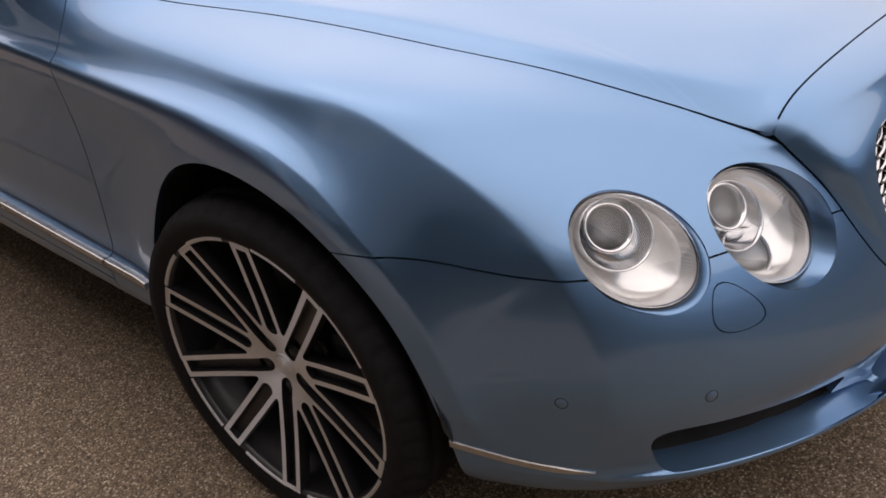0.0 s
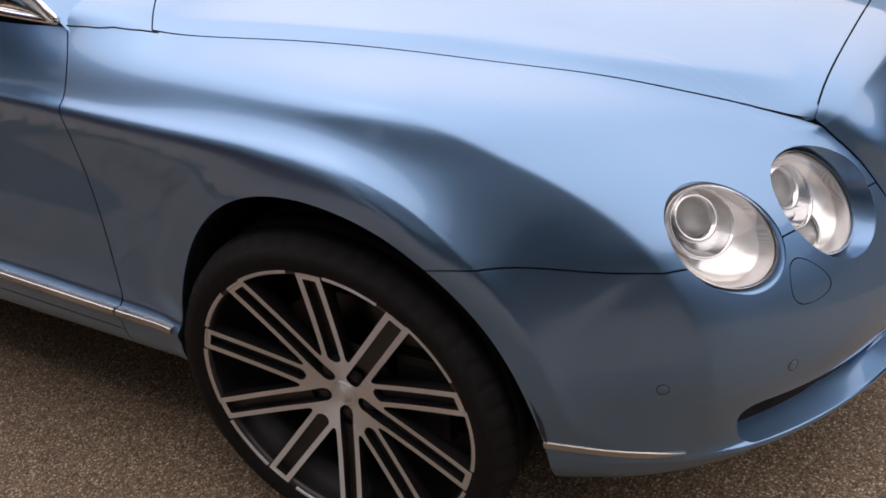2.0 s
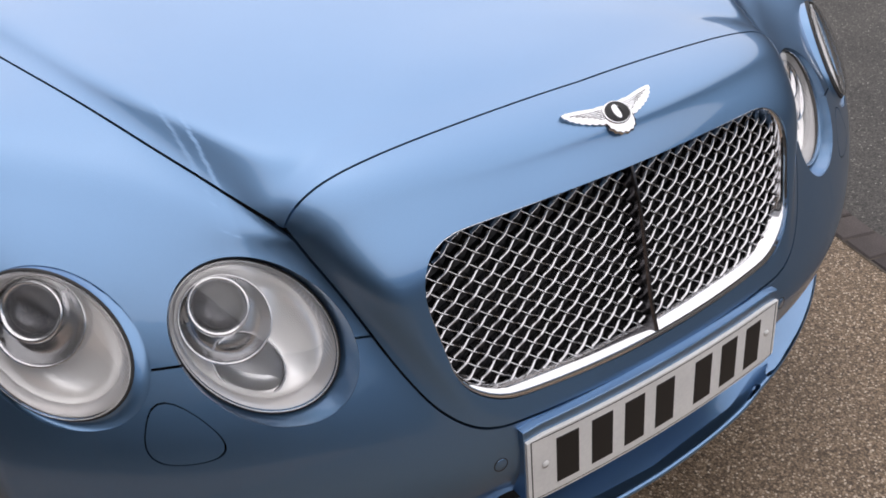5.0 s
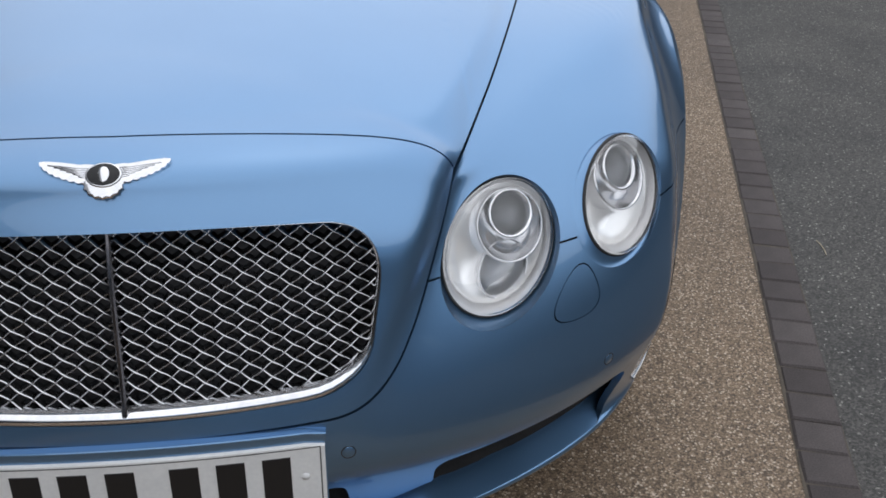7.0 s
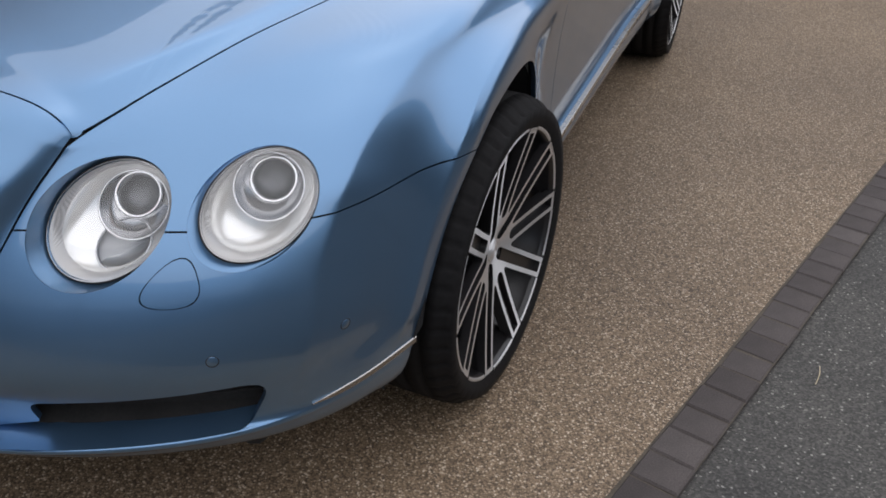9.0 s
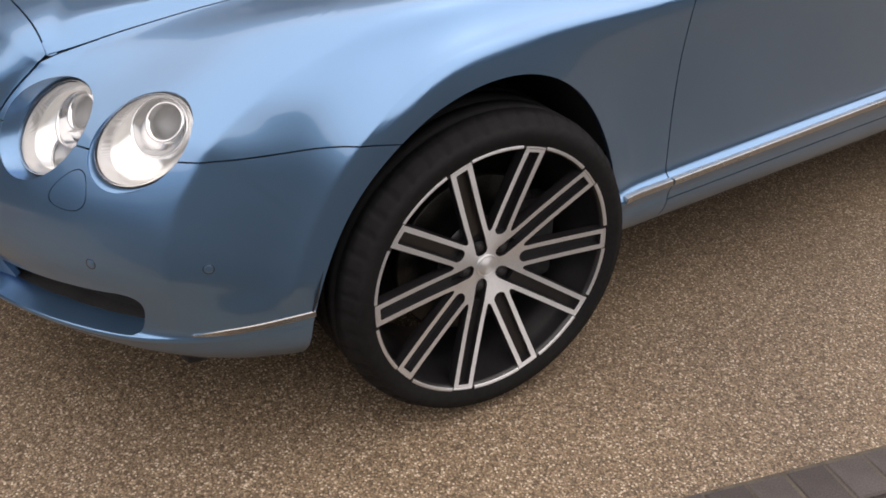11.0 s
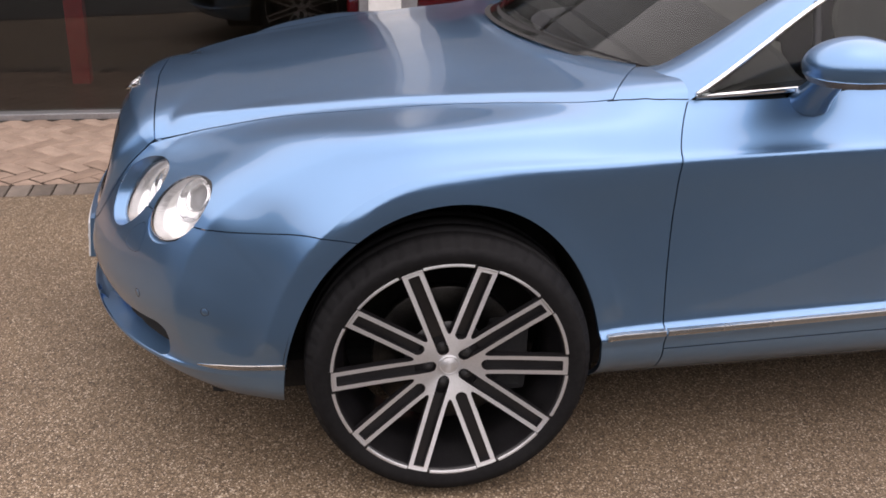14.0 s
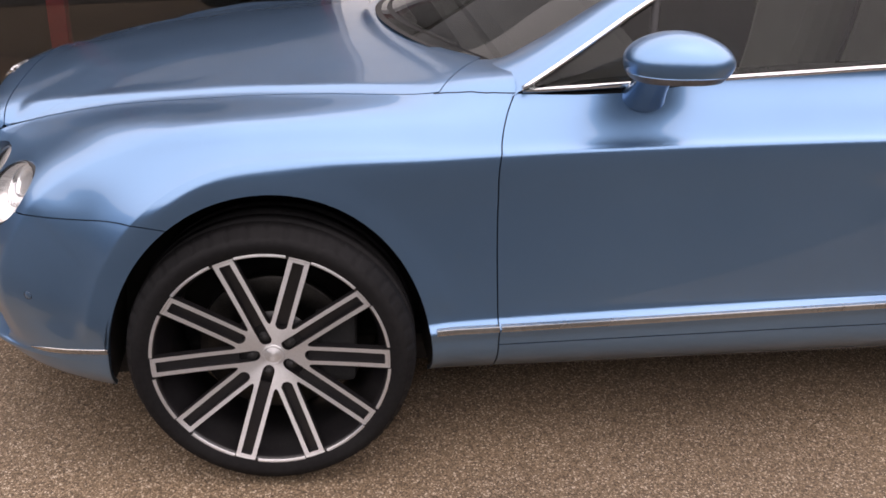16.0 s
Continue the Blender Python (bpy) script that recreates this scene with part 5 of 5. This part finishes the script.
v, f = tube([(-.38 + .185 * math.cos(w), 1.06 - .05 * math.sin(w), .93 + .175 * math.sin(w)) for w in np.linspace(0, 2 * math.pi, 40, endpoint=False)], .015, 8, True)
part("steering_wheel", mesh_of("steering_wheel", v, f, TRIM), None, car, "dark steering wheel")
for x0, x1 in ((.50, -.12), (.02, -.52)):
    pts = []
    for t in np.linspace(0, 1, 14):
        x = x0 + (x1 - x0) * t
        pts.append((x, .345 + .50 * x * x + .028 + .02 * t, 1.032 - .03 * x * x + .006))
    v, f = tube(pts, .007, 6)
    part("wiper", mesh_of("wiper", v, f, BLACK), None, car, "black windscreen wiper")


def build_mirror(side):
    """Door mirror: a rounded shell on a flared foot, with a metal strip below."""
    mir = part("door_mirror", None, None, car, "light blue door mirror with a metal strip")
    mir.empty_display_size = 0.05
    mirror = np.array((side, 1, 1))
    c = np.array((.985, .933, 1.098))

    def blob(cut_lo, cut_hi, grow=1.0):
        verts, faces, rows, cols = [], [], 22, 40
        for r in range(rows + 1):
            h = cut_lo + (cut_hi - cut_lo) * r / rows
            for k in range(cols):
                w = 2 * math.pi * k / cols
                q = max(0.0, 1 - abs(h) ** 1.9) ** .55
                ex = .092 * q * math.copysign(abs(math.cos(w)) ** .85, math.cos(w))
                ey = .128 * q * math.copysign(abs(math.sin(w)) ** .85, math.sin(w))
                lean = .018 * (1 - h) * 0.5
                verts.append((c + np.array((ex * grow, ey * grow - .010 * (h > 0) * h, (.068 if h > 0 else .080) * h)) + np.array((0, -lean * .4, 0))) * mirror)
        for r in range(rows):
            for k in range(cols):
                j = (k + 1) % cols
                faces.append((r * cols + k, r * cols + j, (r + 1) * cols + j, (r + 1) * cols + k))
        faces += [tuple(range(cols)), tuple(rows * cols + k for k in range(cols))]
        return verts, faces

    v, f = blob(-.30, .995)
    part("shell", mesh_of("shell", v, f, PAINT), None, mir, "light blue mirror shell")
    v, f = blob(-.50, -.28, .985)
    part("lower_strip", mesh_of("lower_strip", v, f, LAMP_GREY), None, mir, "metal and indicator strip under the mirror")
    rows5 = []
    for t in np.linspace(0, 1, 10):
        p = np.array((.868, .900, .985)) * (1 - t) + np.array((.955, .900, 1.075)) * t
        a, b = .046 - .004 * t + .010 * (1 - t) ** 3, .030 - .004 * t + .012 * (1 - t) ** 3
        rows5.append([(p + np.array((b * math.cos(w) * .8, a * math.sin(w), -b * math.cos(w) * .7))) * mirror for w in np.linspace(0, 2 * math.pi, 25)])
    loft("foot", rows5, PAINT, mir, "blue mirror foot")


build_mirror(1)
build_mirror(-1)


# ---- ground ----
def sheet_object(name, pts, z, mat, label, category, cells=1):
    me = bpy.data.meshes.new(name)
    me.from_pydata([(x, y, z) for x, y in pts], [], [tuple(range(len(pts)))])
    me.materials.append(mat)
    return tagged(new(name, me), label, category, "", "structure")


def edge_x(y):
    return 1.405 + .30 * y


sheet_object("ground", [(-400, -400), (400, -400), (400, 400), (-400, 400)], -.06, TARMAC, "plain dark ground reaching to the horizon", "ground")
sheet_object("driveway", [(-1.45, -12), (edge_x(-12), -12), (edge_x(14), 14), (-1.45, 14)], 0.0, GRAVEL, "brown resin-bound gravel driveway", "driveway")
sheet_object("road", [(edge_x(-12) + .112, -12), (60, -12), (60, 14), (edge_x(14) + .112, 14)], -.012, TARMAC, "dark grey tarmac road with small stones", "road")


def block_mesh(name, long, wide, high, mat, edge=.005):
    bm = bmesh.new()
    a, b = long / 2, wide / 2
    low = [bm.verts.new(p) for p in ((-a, -b, -high), (a, -b, -high), (a, b, -high), (-a, b, -high))]
    mid = [bm.verts.new(p) for p in ((-a, -b, -edge), (a, -b, -edge), (a, b, -edge), (-a, b, -edge))]
    top = [bm.verts.new(p) for p in ((-a + edge, -b + edge, 0), (a - edge, -b + edge, 0), (a - edge, b - edge, 0), (-a + edge, b - edge, 0))]
    bm.faces.new(top)
    for lo, hi in ((low, mid), (mid, top)):
        for k in range(4):
            j = (k + 1) % 4
            bm.faces.new((lo[k], lo[j], hi[j], hi[k]))
    me = bpy.data.meshes.new(name)
    bm.to_mesh(me)
    bm.free()
    me.materials.append(mat)
    return me


# ---- building ----
FX = -2.86
facade = thing("showroom_building", "glass-fronted showroom building with a white pillar", "building", kind="structure")
part("threshold", boxed((FX - .06, -9, 0), (FX + .062, 9, .04), 0.006), FRAME, facade, "grey aluminium door threshold")
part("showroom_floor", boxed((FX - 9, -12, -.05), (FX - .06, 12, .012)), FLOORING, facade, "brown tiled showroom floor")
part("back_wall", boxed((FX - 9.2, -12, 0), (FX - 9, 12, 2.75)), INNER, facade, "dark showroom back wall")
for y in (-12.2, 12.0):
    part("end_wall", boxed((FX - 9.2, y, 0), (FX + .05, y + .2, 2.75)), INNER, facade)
part("roof", boxed((FX - 9.2, -12.2, 2.75), (FX + .12, 12.2, 4.2)), FASCIA, facade, "grey fascia and roof")
part("pillar", boxed((FX - .25, .285, 0), (FX + .06, .485, 2.75), 0.01), WHITE, facade, "white rendered pillar")
part("pillar_frame", boxed((FX - .1, .485, 0), (FX + .03, .59, 2.75), 0.006), FRAME, facade, "grey frame beside the pillar")
part("pillar_frame", boxed((FX - .1, .23, 0), (FX + .03, .285, 2.75), 0.006), FRAME, facade, "grey frame beside the pillar")
part("red_panel", boxed((FX - .10, .165, .05), (FX - .014, .23, 2.4), 0.01), RED, facade, "dark red strip beside the pillar")
part("red_panel", boxed((FX - .10, .59, .05), (FX - .014, 3.2, 1.35), 0.01), RED, facade, "red panel in the window")
for y0, y1 in ((-9, -5.2), (-5.15, -2.55), (-2.5, .23), (.59, 3.2), (3.25, 6), (6.05, 9)):
    pane = part("pane", boxed((FX - .012, y0, .045), (FX, y1, 2.75)), SHOP_GLASS, facade, "large dark shop window pane")
    pane.visible_shadow = False
for y in (-5.175, -2.525, 3.225, 6.025):
    part("mullion", boxed((FX - .05, y - .025, .045), (FX + .03, y + .025, 2.75), 0.004), FRAME, facade)
stand = tagged(part("display_car", boxed((-.85, -2.1, .28), (.85, 2.1, .78), .16), RIM_BLACK, None), "black car standing inside the dark showroom", "car")
stand.location = (FX - 6.4, -1.6, 0)
part("post", boxed((FX - .95, -1.62, .012), (FX - .83, -1.50, 2.75), .008), RED, facade, "dark red post inside the showroom")
part("roof", boxed((-.68, -.9, .75), (.68, 1.3, 1.30), .2), RIM_BLACK, stand)
for y in (-1.3, 1.3):
    for x in (-.80, .80):
        v, f = lathe([(.0001, -.10), (.31, -.10), (.33, -.06), (.33, .06), (.31, .10), (.0001, .10)], 32)
        part("wheel", mesh_of("wheel", [(x + p[0], y + p[1], .33 + p[2]) for p in v], f, RUBBER), None, stand)
# unseen plain walls added round the place, well off the drive, to darken reflections
CLOSE = varied(material("unseen_dark_wall", (0.16, 0.14, 0.13), 0.85), (0.05, 0.047, 0.043), (0.095, 0.085, 0.075), 0.8)
for name, lo, hi in (("wall_east", (11.5, -16, 0), (11.9, 16, 4.8)), ("wall_south", (-12, -12.4, 0), (15.4, -12, 2.2)), ("wall_north", (-12, 13, 0), (15.4, 13.4, 5.2))):
    tagged(part(name, boxed(lo, hi), CLOSE), "plain dull brown unseen wall added to shape the reflections", "wall", "", "structure")

# ---- paving pieces ----
bed = sheet_object("edging_bed", [(edge_x(-12) - .004, -12), (edge_x(-12) + .118, -12), (edge_x(14) + .118, 14), (edge_x(14) - .004, 14)], .0015, SAND, "dark jointing sand under the kerb bricks", "edging")
lean = math.atan2(1, .30)
step = Vector((.30, 1)).normalized()
kerb_brick = block_mesh("brick", .0965, .110, .05, EDGING, .005)
d = -5.0
while d < 9.0:
    mid = d + .05
    p = Vector((edge_x(0), 0)) + step * mid
    side = Vector((step.y, -step.x)) * .057
    ob = new("brick", kerb_brick)
    ob.parent = bed
    ob.location = (p.x + side.x + random.uniform(-.002, .002), p.y + side.y, .006 + random.uniform(-.0025, .0025))
    ob.rotation_euler = (random.uniform(-.015, .015), random.uniform(-.015, .015), lean + random.uniform(-.02, .02))
    d += .0998

court = sheet_object("paved_court", [(FX + .03, -9), (-1.445, -9), (-1.445, 9), (FX + .03, 9)], -.004, SAND, "buff block paving between driveway and building", "paving")
soldier = block_mesh("edging_block", .150, .098, .05, SOLDIER)
for k in range(160):
    ob = new("edging_block", soldier)
    ob.parent = court
    ob.location = (-1.527, -8.2 + k * .1025, .004 + random.uniform(-.0012, .0012))
    ob.rotation_euler = (0, 0, random.uniform(-.01, .01))
paver = block_mesh("paver", .1955, .0955, .05, PAVER, .006)
corner = Matrix.Translation((-2.2, -1.6, 0)) @ Matrix.Rotation(radians(45), 4, "Z")
rest = bmesh.new()
for n in range(-24, 25):
    for k in range(-110, 111):
        # herringbone: a lying and a standing block to each step
        for cx, cy, turn in ((k + 4 * n + 1, k + .5, 0), (k + 4 * n + 2.5, k, 90)):
            m = corner @ Matrix.Translation((cx * .1, cy * .1, .003 + random.uniform(-.0015, .0015))) @ Matrix.Rotation(radians(turn) + random.uniform(-.008, .008), 4, "Z")
            x, y = m.translation.x, m.translation.y
            if not (-2.87 < x < -1.53 and -8 < y < 8):
                continue
            if not -3.75 < y < .45:
                if x < -1.66:
                    had = len(rest.verts)
                    rest.from_mesh(paver)
                    rest.verts.ensure_lookup_table()
                    for v in rest.verts[had:]:
                        v.co = m @ v.co
                continue
            me = paver
            if x > -1.71:
                # blocks at the edging are sawn to its line
                bm = bmesh.new()
                bm.from_mesh(paver)
                inv = m.inverted()
                cut = bmesh.ops.bisect_plane(bm, geom=bm.verts[:] + bm.edges[:] + bm.faces[:], plane_co=inv @ Vector((-1.609, 0, 0)), plane_no=inv.to_3x3() @ Vector((1, 0, 0)), clear_outer=True)
                if len(bm.faces) < 4:
                    bm.free()
                    continue
                me = bpy.data.meshes.new("paver")
                bm.to_mesh(me)
                bm.free()
                me.materials.append(PAVER)
            ob = new("paver", me)
            ob.parent = court
            ob.matrix_world = m
tagged(part("paver_rest", rest, PAVER, court), "buff paving blocks further along the building", "", "", "stuff")

# a dry straw on the road
v, f = tube([(1.728 + .009 * t + .004 * math.sin(3 * t), .313 + .085 * t, -.009 + .002 * math.sin(math.pi * t)) for t in np.linspace(0, 1, 8)], .0012, 6)
STRAW = varied(material("dry_straw", (0.6, 0.5, 0.34), 0.7), (0.5, 0.42, 0.28), (0.68, 0.58, 0.42), 30)
tagged(part("straw", mesh_of("straw", v, f, STRAW), None, None), "pale dry straw lying on the grey tarmac road", "straw")
